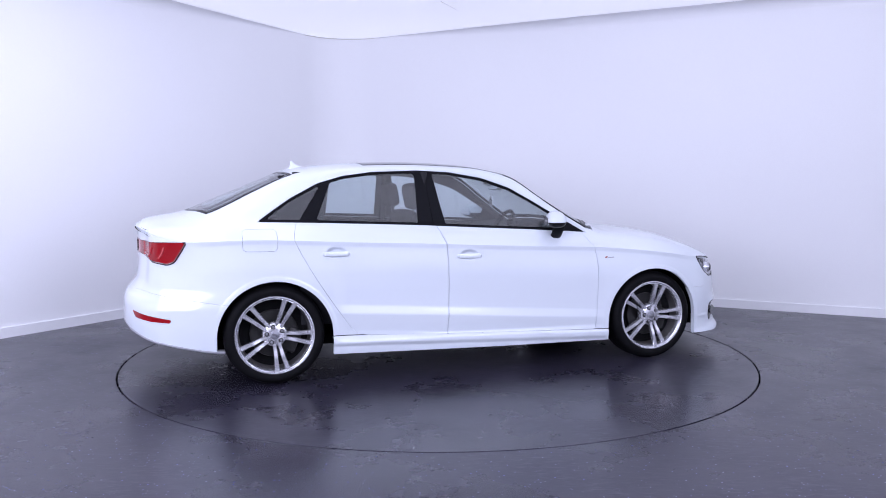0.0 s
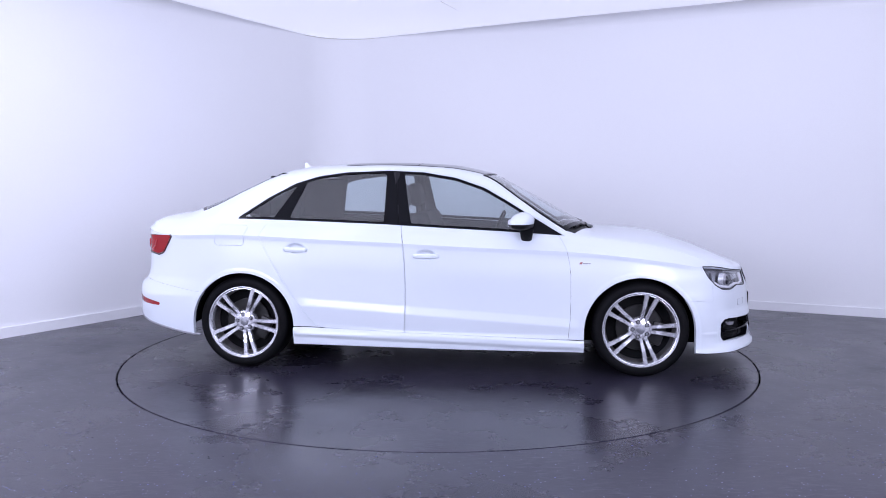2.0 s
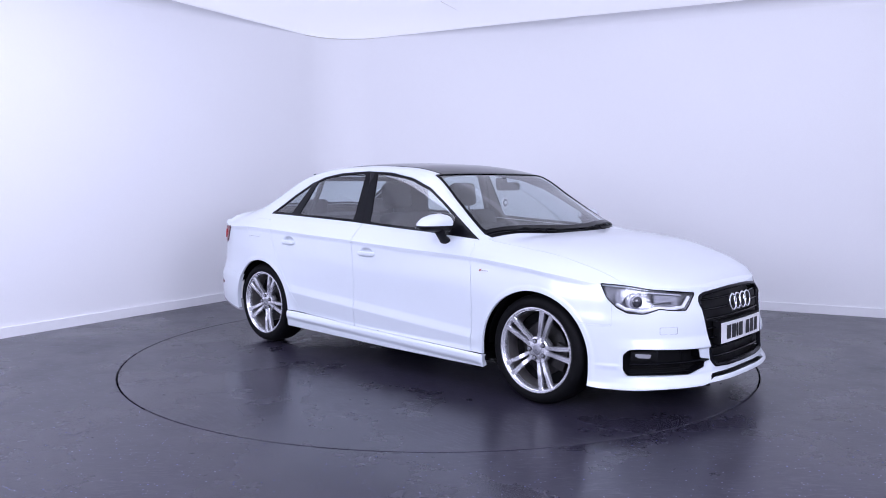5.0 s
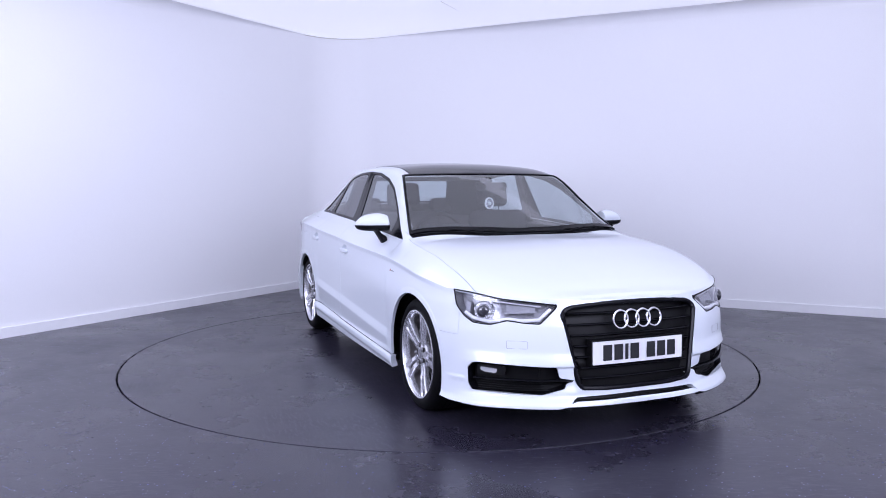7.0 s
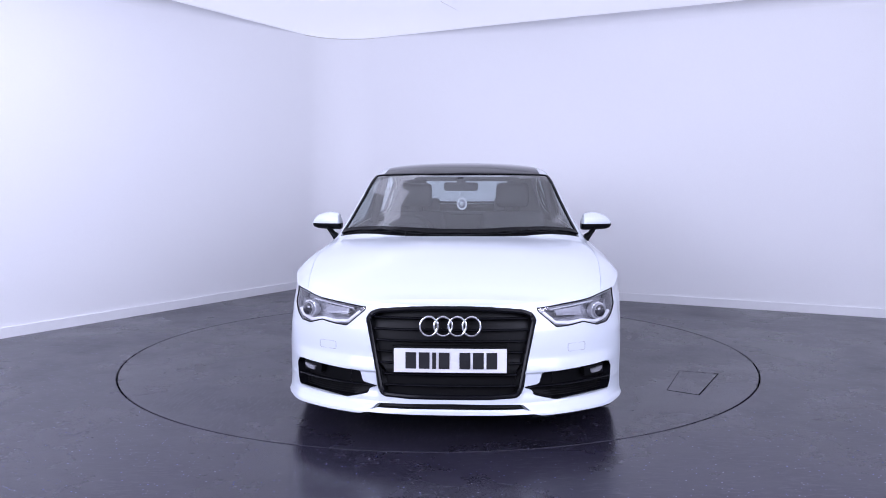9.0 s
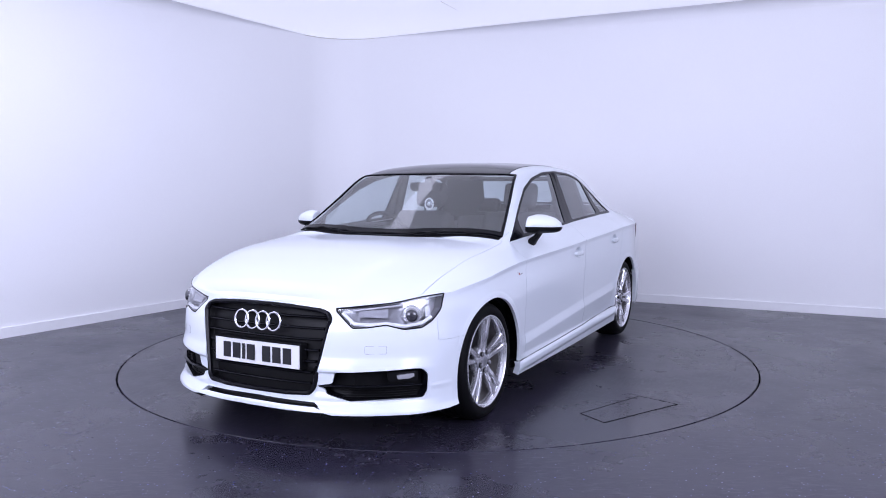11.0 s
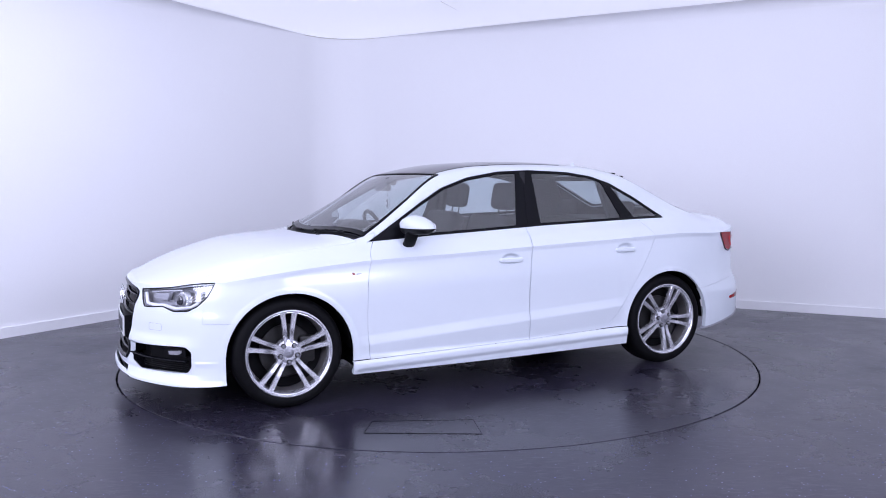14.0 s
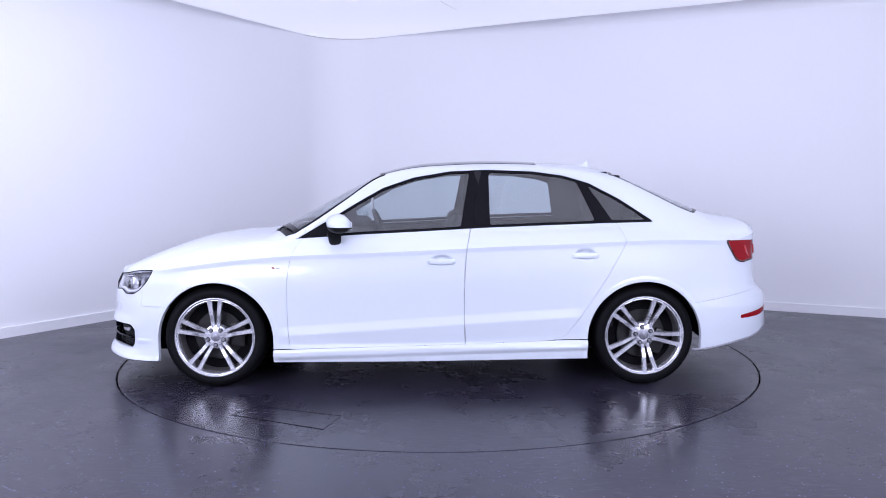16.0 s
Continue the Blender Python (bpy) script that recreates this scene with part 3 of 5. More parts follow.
def rounded(poly, r=.012, n=4):
    """Cuts the corners of a polygon into small arcs."""
    out, m = [], len(poly)
    for i in range(m):
        p, a, b = Vector(poly[i]), Vector(poly[i - 1]), Vector(poly[(i + 1) % m])
        da, db = a - p, b - p
        k = min(r, da.length * .45, db.length * .45)
        s, e = p + da.normalized() * k, p + db.normalized() * k
        for j in range(n + 1):
            u = j / n
            out.append(tuple(s * (1 - u) ** 2 + p * 2 * u * (1 - u) + e * u * u))
    return out


class Skin:
    """What is left of one half of the skin while panels are cut out of it."""

    def __init__(self, v, t):
        self.v, self.t = v, t

    def take(self, fn, gap=.0009):
        d = fn(*self.v.T)
        piece = clip_skin(self.v, self.t, d + gap)
        self.v, self.t = clip_skin(self.v, self.t, gap - d)
        return piece


def weld(v, t):
    key = np.round(v[:, :3] * 20000).astype(int)
    kind = np.round(v[:, 6]).astype(int)[:, None]
    _, first, inv = np.unique(np.concatenate([key, kind], 1), axis=0, return_index=True, return_inverse=True)
    inv = inv.ravel()
    t = inv[t]
    ok = (t[:, 0] != t[:, 1]) & (t[:, 1] != t[:, 2]) & (t[:, 2] != t[:, 0])
    return v[first], t[ok]


def panel(name, piece, mats, parent, both=False, mirror=False, flange=.016, shift=0.0, label="", liner=True):
    """A sheet with a folded edge, and a dark inner face. both: the two halves in one mesh; mirror: the other half."""
    v, t = weld(*piece)
    pos, nrm, tri = v[:, :3] + v[:, 3:6] * shift, v[:, 3:6], t
    nrm = nrm / np.maximum(np.linalg.norm(nrm, axis=1, keepdims=True), 1e-9)
    e = np.concatenate([tri[:, [0, 1]], tri[:, [1, 2]], tri[:, [2, 0]]])
    # edges by place, so that the two kinds of skin count as joined
    key = np.round(pos * 5000).astype(int)
    _, pid = np.unique(key, axis=0, return_inverse=True)
    pid = pid.ravel()
    ek = np.sort(pid[e], 1)
    _, ei, cnt = np.unique(ek, axis=0, return_inverse=True, return_counts=True)
    ei = ei.ravel()
    rim = e[cnt[ei] == 1]
    if both:
        rim = rim[~((pos[rim[:, 0], 1] < 1e-4) & (pos[rim[:, 1], 1] < 1e-4))]
    verts, norms, faces, slots = [pos], [nrm], [tri], [np.zeros(len(tri), int)]
    n = len(pos)
    if flange and len(rim):
        p0, p1 = pos[rim[:, 0]], pos[rim[:, 1]]
        q0, q1 = p0 - nrm[rim[:, 0]] * flange, p1 - nrm[rim[:, 1]] * flange
        fn = np.cross(p1 - p0, q0 - p0)
        fn = fn / np.maximum(np.linalg.norm(fn, axis=1, keepdims=True), 1e-12)
        m = len(rim)
        verts.append(np.concatenate([p0, p1, q1, q0]))
        norms.append(np.concatenate([-fn] * 4))
        k = n + np.arange(m)
        faces.append(np.concatenate([np.stack([k, k + 3 * m, k + 2 * m], 1), np.stack([k, k + 2 * m, k + m], 1)]))
        slots.append(np.zeros(2 * m, int))
        n += 4 * m
        if liner:
            verts.append(pos - nrm * flange)
            norms.append(-nrm)
            faces.append(tri[:, ::-1] + n)
            slots.append(np.ones(len(tri), int))
            n += len(pos)
    V, N, F, S = np.concatenate(verts), np.concatenate(norms), np.concatenate(faces), np.concatenate(slots)
    if mirror or both:
        V2, N2, F2 = V * (1, -1, 1), N * (1, -1, 1), F[:, ::-1]
        if mirror:
            V, N, F = V2, N2, F2
        else:
            # the halves share the points of the middle line
            mid = V[:, 1] < 1e-5
            N[mid, 1] = 0
            other = np.where(mid, np.arange(len(V)), len(V) + np.cumsum(~mid) - 1)
            F = np.concatenate([F, other[F2]])
            V, N, S = np.concatenate([V, V2[~mid]]), np.concatenate([N, N2[~mid]]), np.concatenate([S, S])
    me = mesh_of(name, V.tolist(), F.tolist(), mats, smooth=True, slots=S)
    me.normals_split_custom_set_from_vertices(N.tolist())
    return part(name, me, None, parent, label)


# outlines, as (arc, height) on the flank and nose, or (x, height) from the side
GRILLE = [(-.1, .682), (.27, .670), (.365, .660), (.408, .641), (.420, .612), (.338, .290), (.318, .266), (.285, .255), (-.1, .255)]
SLOT = [(-.1, .231), (.342, .222), (.388, .186), (.345, .203), (-.1, .206)]
LAMP = rounded([(1.018, .722), (.9, .76), (.6, .73), (.44, .690), (.440, .650), (.526, .575), (.60, .578), (.69, .589), (.775, .566), (.87, .571), (.925, .598), (.98, .648)], .009)
FOG = rounded([(.442, .368), (.62, .376), (.82, .383), (.862, .378), (.892, .350), (.890, .27), (.868, .238), (.51, .232), (.40, .262), (.394, .284), (.350, .300), (.428, .314)], .008)
TAIL = rounded([(4.577, .898), (4.605, .85), (4.655, .778), (4.70, .764), (4.80, .780), (4.97, .808), (5.30, .820), (5.30, .900)], .014)
REFLECTOR = rounded([(4.985, .482), (4.78, .452), (4.668, .434), (4.675, .414), (4.80, .422), (4.945, .440)], .005)
BELT = [(-1.60, 1.012), (-1.387, 1.010), (-1.102, 1.003), (-.723, .991), (-.345, .977), (.032, .957), (.41, .938), (.83, .912)]
ROOFLINE = [(.83, .908), (.612, 1.038), (.455, 1.134), (.30, 1.222), (.108, 1.288), (-.12, 1.327), (-.35, 1.338), (-.655, 1.327), (-.85, 1.300), (-1.015, 1.251), (-1.195, 1.156), (-1.31, 1.079), (-1.405, 1.012)]
F_DOOR = [(.780, .935), (.815, .880), (.842, .828), (.862, .74), (.870, .66), (.872, .50), (.870, .382), (.857, .2442), (.3, .2572), (-.209, .269), (-.203, .40), (-.201, .605), (-.207, .75), (-.218, .865), (-.245, .965), (-.26, 1.05), (.5, 1.05)]
R_DOOR = [(-.213, .269), (-.45, .279), (-.70, .288), (-.755, .291), (-.805, .306), (-.84, .335), (-.915, .436), (-1.0, .562), (-1.079, .686), (-1.15, .812), (-1.193, .901), (-1.185, .95), (-1.165, 1.001), (-1.16, 1.05), (-.262, 1.05), (-.249, .965), (-.222, .865), (-.211, .75), (-.205, .605), (-.207, .40)]
FUEL = rounded([(-1.503, .968), (-1.503, .838), (-1.295, .838), (-1.295, .968)], .03, 6)


def side_poly(poly, hi=2.6):
    def fn(x, y, z, nx, ny, nz, kind, a, w):
        return np.maximum(poly_dist(poly, x, z), np.where(kind > .5, (w - hi) * .1, -9))
    return fn


def wall_poly(poly):
    def fn(x, y, z, nx, ny, nz, kind, a, w):
        return np.where(kind > .5, 9., poly_dist(poly, a, z))
    return fn


def dlo(x, y, z, nx, ny, nz, kind, a, w):
    d = poly_dist(DLO, x, z)
    return np.where(kind > .5, np.maximum(d, np.maximum(w - 5, 1.4 - w) * .1), 9.)


DLO = rounded(BELT[1:] + ROOFLINE, .012)


def half_plane(p, q, x, z):
    """Signed distance to the line from p to q, negative on its left."""
    ex, ez = q[0] - p[0], q[1] - p[1]
    return -(ex * (z - p[1]) - ez * (x - p[0])) / math.hypot(ex, ez)


def screen_base(y):
    return 1.015 - .165 * (y / .735) ** 2


def screen_top(y):
    return .335 - .05 * (y / .59) ** 2


def windscreen(x, y, z, nx, ny, nz, kind, a, w):
    side = y - np.interp(x, [.28, .86], [.588, .742])
    return np.where(kind > .5, np.maximum(np.maximum(x - screen_base(y), screen_top(y) - x), side), 9.)


def cowl(x, y, z, nx, ny, nz, kind, a, w):
    return np.where(kind > .5, np.maximum(np.maximum(x - screen_base(y) - .05, screen_base(y) - x), y - .735), 9.)


def bonnet(x, y, z, nx, ny, nz, kind, a, w):
    side = y - np.interp(x, [.8, 1.2, 1.5, 1.70, 1.84, 1.9], [.752, .772, .770, .752, .735, 1.0])
    return np.where(kind > .5, np.maximum(screen_base(y) + .05 - x, side), 9.)


def rear_screen(x, y, z, nx, ny, nz, kind, a, w):
    side = y - np.interp(-x, [1.15, 1.71, 1.9], [.490, .558, .57])
    return np.where(kind > .5, np.maximum(np.maximum(x + 1.225 - .06 * (y / .48) ** 2, -1.855 + .14 * (y / .55) ** 2 - x), side), 9.)


def roof_panel(x, y, z, nx, ny, nz, kind, a, w):
    side = y - np.interp(x, [-.7, -.3, .3], [.475, .497, .535])
    return np.where(kind > .5, np.maximum(np.maximum(x - screen_top(y) + .002, -.69 - x), side), 9.)


def boot(x, y, z, nx, ny, nz, kind, a, w):
    up = np.maximum(np.maximum(x + 1.885 - .10 * (y / .6) ** 2, y - .615), -9)
    low = np.maximum(np.maximum(y - .615, .60 - z), x)
    return np.where(kind > .5, up, low)


def front_bumper(x, y, z, nx, ny, nz, kind, a, w):
    return np.where(kind > .5, 9., np.minimum(a - .955, np.maximum(z - .503, a - 1.5)))


def rear_bumper(x, y, z, nx, ny, nz, kind, a, w):
    line = np.interp(a, [4.3, 4.39, 4.62, 4.87, 5.4], [.516, .522, .560, .600, .602])
    return np.where(kind > .5, 9., np.maximum(4.2 - a, z - line))


def skirt(x, y, z, nx, ny, nz, kind, a, w):
    line = np.interp(-x, [-.95, .209, .75, .98], [.2423, .2690, .2912, .297])
    return np.where(kind > .5, 9., np.maximum(np.maximum(1.5 - a, a - 4.2), z - line))


def fender(x, y, z, nx, ny, nz, kind, a, w):
    line = np.interp(z, [.24, .38, .68, .83, .92, 1.0], [.857, .870, .870, .842, .79, .76])
    return np.maximum(line - x, np.where(kind > .5, (w - 3.4) * .1, -9))


def arches(x, y, z, nx, ny, nz, kind, a, w):
    d = np.full(x.shape, 9.)
    for cx in ARCH_X:
        d = np.minimum(d, np.where(z > .30, np.hypot(x - cx, z - .30), np.abs(x - cx)) - ARCH_R)
    return np.where(kind > .5, 9., d)


def glass_cut(lines):
    def fn(x, y, z, nx, ny, nz, kind, a, w):
        d = np.maximum(poly_dist(DLO, x, z) + .016, -(z - np.interp(x, [p[0] for p in BELT], [p[1] for p in BELT])) + .010)
        for p, q in lines:
            d = np.maximum(d, half_plane(p, q, x, z))
        return d
    return fn


CAR = tagged(new("car"), "white four-door saloon car with black roof glass and silver twin-spoke wheels", "car")
BODY = [M_WHITE, M_LINER]


def body_panels():
    sk = Skin(*half_skin())
    sk.take(arches, 0.0)
    # side windows
    frame = Skin(*sk.take(dlo, .001))
    panes = [("front_side_window", [((-.250, 1.335), (-.184, .973)), ((.560, .90), (.608, 1.10))]),
             ("rear_side_window", [((-.372, .96), (-.368, 1.34)), ((-.928, 1.27), (-1.043, 1.0))]),
             ("quarter_window", [((-1.155, 1.0), (-.992, 1.25))])]
    cut = [(n, frame.take(glass_cut(l), .0005)) for n, l in panes]
    for n, pc in cut:
        for mir in (False, True):
            ob = panel(n, pc, [M_GLASS], CAR, mirror=mir, flange=0, shift=-.004)
            ob.visible_shadow = False
    seam = lambda x, y, z, *r: half_plane((-.268, .96), (-.302, 1.35), x, z)
    ahead = frame.take(lambda *c: -seam(*c), .0012)
    for mir in (False, True):
        for pc in (ahead, (frame.v, frame.t)):
            panel("window_frame", pc, [M_BLACK, M_LINER], CAR, mirror=mir, flange=.012, label="gloss black window surround")
    # screens and roof
    ws = Skin(*sk.take(windscreen, .0015))
    pane = ws.take(lambda x, y, *c: np.maximum(windscreen(x, y, *c) + .016, x - screen_base(y) + .034), 0.0)
    ob = panel("windscreen", pane, [M_SCREEN], CAR, both=True, flange=0, shift=-.002)
    ob.visible_shadow = False
    panel("windscreen_seal", (ws.v, ws.t), [M_BLACK, M_LINER], ob, both=True, flange=.012, shift=.004)
    rs = Skin(*sk.take(rear_screen, .0015))
    pane = rs.take(lambda *c: rear_screen(*c) + .022, 0.0)
    ob = panel("rear_window", pane, [M_GLASS], CAR, both=True, flange=0, shift=-.002)
    ob.visible_shadow = False
    panel("rear_window_seal", (rs.v, rs.t), [M_BLACK, M_LINER], ob, both=True, flange=.01)
    rg = Skin(*sk.take(roof_panel, .0025))
    fore = rg.take(lambda x, *c: -.17 - x, .002)
    for pc in (fore, (rg.v, rg.t)):
        panel("roof_glass", pc, [M_ROOFGLASS, M_LINER], CAR, both=True, shift=.002, label="black panoramic roof glass")
    panel("scuttle", sk.take(cowl, .001), [M_SATIN, M_DARK], CAR, both=True, shift=-.012, label="black plastic scuttle panel")
    panel("bonnet", sk.take(bonnet, .0010), BODY, CAR, both=True)
    # openings in the nose and tail
    gr = sk.take(wall_poly(GRILLE), 0.0)
    sl = sk.take(wall_poly(SLOT), 0.0)
    la = sk.take(wall_poly(LAMP), .001)
    fg = sk.take(wall_poly(FOG), 0.0)
    ta = sk.take(wall_poly(TAIL), .001)
    rf = sk.take(wall_poly(REFLECTOR), .0005)
    panel("boot_lid", sk.take(boot, .0004), BODY, CAR, both=True)
    nose(gr, sl, la, fg)
    tail(ta, rf)
    right = Skin(sk.v, sk.t)
    fp = right.take(side_poly(FUEL), .0009)
    fd, rd = sk.take(side_poly(F_DOOR)), sk.take(side_poly(R_DOOR))
    st, fb, rb = sk.take(skirt, .003), sk.take(front_bumper, .0006), sk.take(rear_bumper, .0007)
    fe = sk.take(fender, .0011)
    for fn, gap in ((side_poly(F_DOOR), .0009), (side_poly(R_DOOR), .0009), (skirt, .003), (front_bumper, .0006), (rear_bumper, .0007), (fender, .0011)):
        right.take(fn, gap)
    panel("front_bumper", fb, BODY, CAR, both=True, flange=.03)
    panel("rear_bumper", rb, BODY, CAR, both=True, flange=.03)
    for mir in (False, True):
        for n, pc, z, x0, x1 in (("front_door", fd, .780, -.166, .036), ("rear_door", rd, .814, -1.037, -.838)):
            d = panel(n, pc, BODY, CAR, mirror=mir)
            handle(d, x0, x1, z, -1 if mir else 1)
        panel("side_skirt", st, BODY, CAR, mirror=mir, flange=.035, shift=.005)
        panel("front_wing", fe, BODY, CAR, mirror=mir)
        panel("body_side", (right.v, right.t) if mir else (sk.v, sk.t), BODY, CAR, mirror=mir)
    panel("fuel_flap", fp, BODY, CAR, mirror=True)


def skin_y(x, z):
    """The flank's half width at a place seen from the side."""
    a = np.linspace(1.0, 4.8, 500)
    p = wall_point(a, np.full(500, z))
    i = int(np.abs(p[:, 0] - x).argmin())
    return float(p[i, 1])


def handle(door, x0, x1, z, sg):
    """A pull handle, standing off a shallow cup."""
    y = skin_y((x0 + x1) / 2, z)
    cx = (x0 + x1) / 2
    bm = bmesh.new()
    n, m = 14, 8
    rings = []
    for i in range(n + 1):
        u = i / n
        x = x0 + (x1 - x0) * u
        off = .006 + .034 * min(1, math.sin(math.pi * min(max(u, .0), 1)) * 2.2)
        k = min(1, .45 + 3.2 * min(u, 1 - u))
        rings.append([bm.verts.new((x, sg * (y + off - .008 + .008 * k * math.cos(2 * math.pi * j / m)), z - .002 * math.sin(math.pi * u) + .0155 * k * math.sin(2 * math.pi * j / m))) for j in range(m)])
    for r, q in zip(rings, rings[1:]):
        for j in range(m):
            bm.faces.new((r[j], r[(j + 1) % m], q[(j + 1) % m], q[j]))
    bm.faces.new(rings[0])
    bm.faces.new(rings[-1][::-1])
    part("door_handle", bm, M_WHITE, door, smooth=True)


# ---- nose and tail ----
def sheet(name, fn, us, vs, mat, parent, thick=0.0, label="", mirror=False):
    """A smooth sheet from a function of two parameters."""
    p = np.array([[fn(u, w) for w in vs] for u in us])
    if mirror:
        p = p * (1, -1, 1)
    r, c = p.shape[:2]
    v = p.reshape(-1, 3)
    f = [(i * c + j, i * c + j + 1, (i + 1) * c + j + 1, (i + 1) * c + j) for i in range(r - 1) for j in range(c - 1)]
    return part(name, mesh_of(name, v, f, mat, smooth=True), None, parent, label)


def bar(pts, radius, squash=1.0, sides=10, closed=False):
    """A rod along points, thinned in height by squash."""
    bm = bmesh.new()
    rings = []
    n = len(pts)
    for i, p in enumerate(pts):
        p = Vector(p)
        a = Vector(pts[i - 1]) if (i or closed) else p
        b = Vector(pts[(i + 1) % n]) if (i < n - 1 or closed) else p
        t = (b - a).normalized()
        u = t.cross(Vector((0, 0, 1)))
        u = u.normalized() if u.length > 1e-4 else Vector((1, 0, 0))
        w = u.cross(t).normalized()
        rings.append([bm.verts.new(p + u * radius * math.cos(2 * math.pi * k / sides) + w * radius * squash * math.sin(2 * math.pi * k / sides)) for k in range(sides)])
    pairs = list(zip(rings, rings[1:])) + ([(rings[-1], rings[0])] if closed else [])
    for r, q in pairs:
        for k in range(sides):
            bm.faces.new((r[k], r[(k + 1) % sides], q[(k + 1) % sides], q[k]))
    if not closed:
        bm.faces.new(rings[0][::-1])
        bm.faces.new(rings[-1])
    return bm


def nose_at(a, z, deep=0.0):
    """A place on the nose at a signed arc, sunk by deep."""
    s = 1 if a >= 0 else -1
    p = wall_point(np.array([abs(a)]), np.array([z]))[0]
    q = wall_point(np.array([abs(a) + .01]), np.array([z]))[0]
    t = Vector((q[0] - p[0], q[1] - p[1])).normalized()
    n = Vector((t.y, -t.x))          # outward
    if n.x < 0:
        n = -n
    if abs(a) < .01:
        n = Vector((1, 0))
    return Vector((p[0] - n.x * deep, s * (p[1] - n.y * deep), z))


def grille_half(z):
    """The grille's half width at a height."""
    return float(np.interp(z, [.255, .266, .290, .612, .641, .660, .670, .682], [.285, .318, .338, .420, .408, .365, .27, .05]))


def outline_rod(poly, deep, radius, squash=1.0):
    return bar([nose_at(a, z, deep) for a, z in poly], radius, squash, 8, True)


def nose(gr, sl, la, fg):
    grille = panel("grille", gr, [M_SATIN], CAR, both=True, flange=0, shift=-.045, label="gloss black hexagonal grille")
    loop = [(.02, .668), (.10, .667), (.19, .664)] + rounded([(.27, .659), (.362, .650), (.402, .634), (.414, .612), (.338, .290), (.318, .266), (.285, .258)], .03, 5)[6:-6] + [(.19, .257), (.10, .257), (.02, .257)]
    loop = loop + [(-a, z) for a, z in loop[::-1]]
    part("grille_frame", outline_rod(loop, .006, .013), M_BLACK, grille, smooth=True)
    # the dark reveal behind the frame
    bm = bmesh.new()
    r0 = [bm.verts.new(nose_at(a, z, .0)) for a, z in loop]
    r1 = [bm.verts.new(nose_at(a * .97, z, .05)) for a, z in loop]
    for i in range(len(loop)):
        j = (i + 1) % len(loop)
        bm.faces.new((r0[i], r0[j], r1[j], r1[i]))
    part("grille_surround", bm, M_SATIN, grille)
    for z in (.306, .358, .410, .462, .514, .566, .618):
        h = grille_half(z) - .028
        for dz, deep, rad, mat, nm in ((0, .024, .0125, M_BLACK, "grille_slat"),):
            pts = [nose_at(-h + 2 * h * i / 24, z + dz, deep) for i in range(25)]
            part(nm, bar(pts, rad, .5), mat, grille, smooth=True)
    # badge: four linked rings
    for k in range(4):
        cy = .0995 - .0663 * k
        pts = []
        for i in range(36):
            t = 2 * math.pi * i / 36
            y, z = cy + .0415 * math.cos(t), .588 + .0435 * math.sin(t)
            pts.append((2.124 - .13 * (z - .588) + .002 * (k % 2), y, z))
        bm = bmesh.new()
        m = 8
        rg = []
        for i, p in enumerate(pts):
            t = 2 * math.pi * i / 36
            rad = Vector((-.13 * math.sin(t), math.cos(t), math.sin(t))).normalized()
            rg.append([bm.verts.new(Vector(p) + rad * .0055 * math.cos(2 * math.pi * q / m) + Vector((.004 * math.sin(2 * math.pi * q / m), 0, 0))) for q in range(m)])
        for i in range(36):
            for q in range(m):
                bm.faces.new((rg[i][q], rg[i][(q + 1) % m], rg[(i + 1) % 36][(q + 1) % m], rg[(i + 1) % 36][q]))
        part("badge_ring", bm, M_CHROME, grille, "chrome badge ring", smooth=True)
    # number plate with plain bars
    tilt = lambda y, z, d: (2.146 + d - .02 * (z - .43) - .10 * y * y, y, z)
    xs = [-.263 + .526 * i / 12 for i in range(13)]
    bm = prism([(y, .3745) for y in xs] + [(y, .4865) for y in xs[::-1]], -.006, 0.0, tilt)
    plate = part("number_plate", bm, M_PLATE, CAR, "white number plate with dark bars")
    y = -.208
    for wd in (.05, .05, .018, .05, 0, .05, .05, .05):
        if wd:
            part("plate_bar", prism([(y, .392), (y + wd, .392), (y + wd, .469), (y, .469)], .0002, .0012, tilt), M_INK, plate)
        y += wd + .0125 if wd else .034
    part("plate_holder", prism([(-.27, .368), (.27, .368), (.27, .494), (-.27, .494)], -.05, -.008, lambda y, z, d: (2.146 + d - .10 * y * y, y, z)), M_SATIN, CAR)
    # lower slot
    panel("lower_intake", sl, [M_SATIN], CAR, both=True, flange=0, shift=-.03, label="black slot under the grille")
    bm = bmesh.new()
    sp = [(a, z) for a, z in SLOT if a > 0]
    lp = sp + [(-a, z) for a, z in sp[::-1]]
    q0, q1 = [bm.verts.new(nose_at(a, z, 0)) for a, z in lp], [bm.verts.new(nose_at(a, z, .032)) for a, z in lp]
    for i in range(len(lp)):
        j = (i + 1) % len(lp)
        bm.faces.new((q0[i], q0[j], q1[j], q1[i]))
    part("intake_reveal", bm, M_SATIN, CAR)
    for sg in (1, -1):
        mir = sg < 0
        # headlamp: clear cover over a bright housing
        lamp = panel("headlight", la, [M_LAMPBACK], CAR, mirror=mir, flange=0, shift=-.055, label="headlight with a clear cover and a projector lens")
        ob = panel("lamp_cover", la, [M_CLEAR], lamp, mirror=mir, flange=0, shift=-.0015)
        ob.visible_shadow = False
        put = lambda a, z, d: nose_at(sg * a, z, d)
        low = [(a, min(z, float(wall_top(np.array([a]))[0]) - .001)) for a, z in divided(LAMP, 5)]
        bm = bmesh.new()
        c0, c1 = [bm.verts.new(put(a, z, .002)) for a, z in low], [bm.verts.new(put(a, z, .055)) for a, z in low]
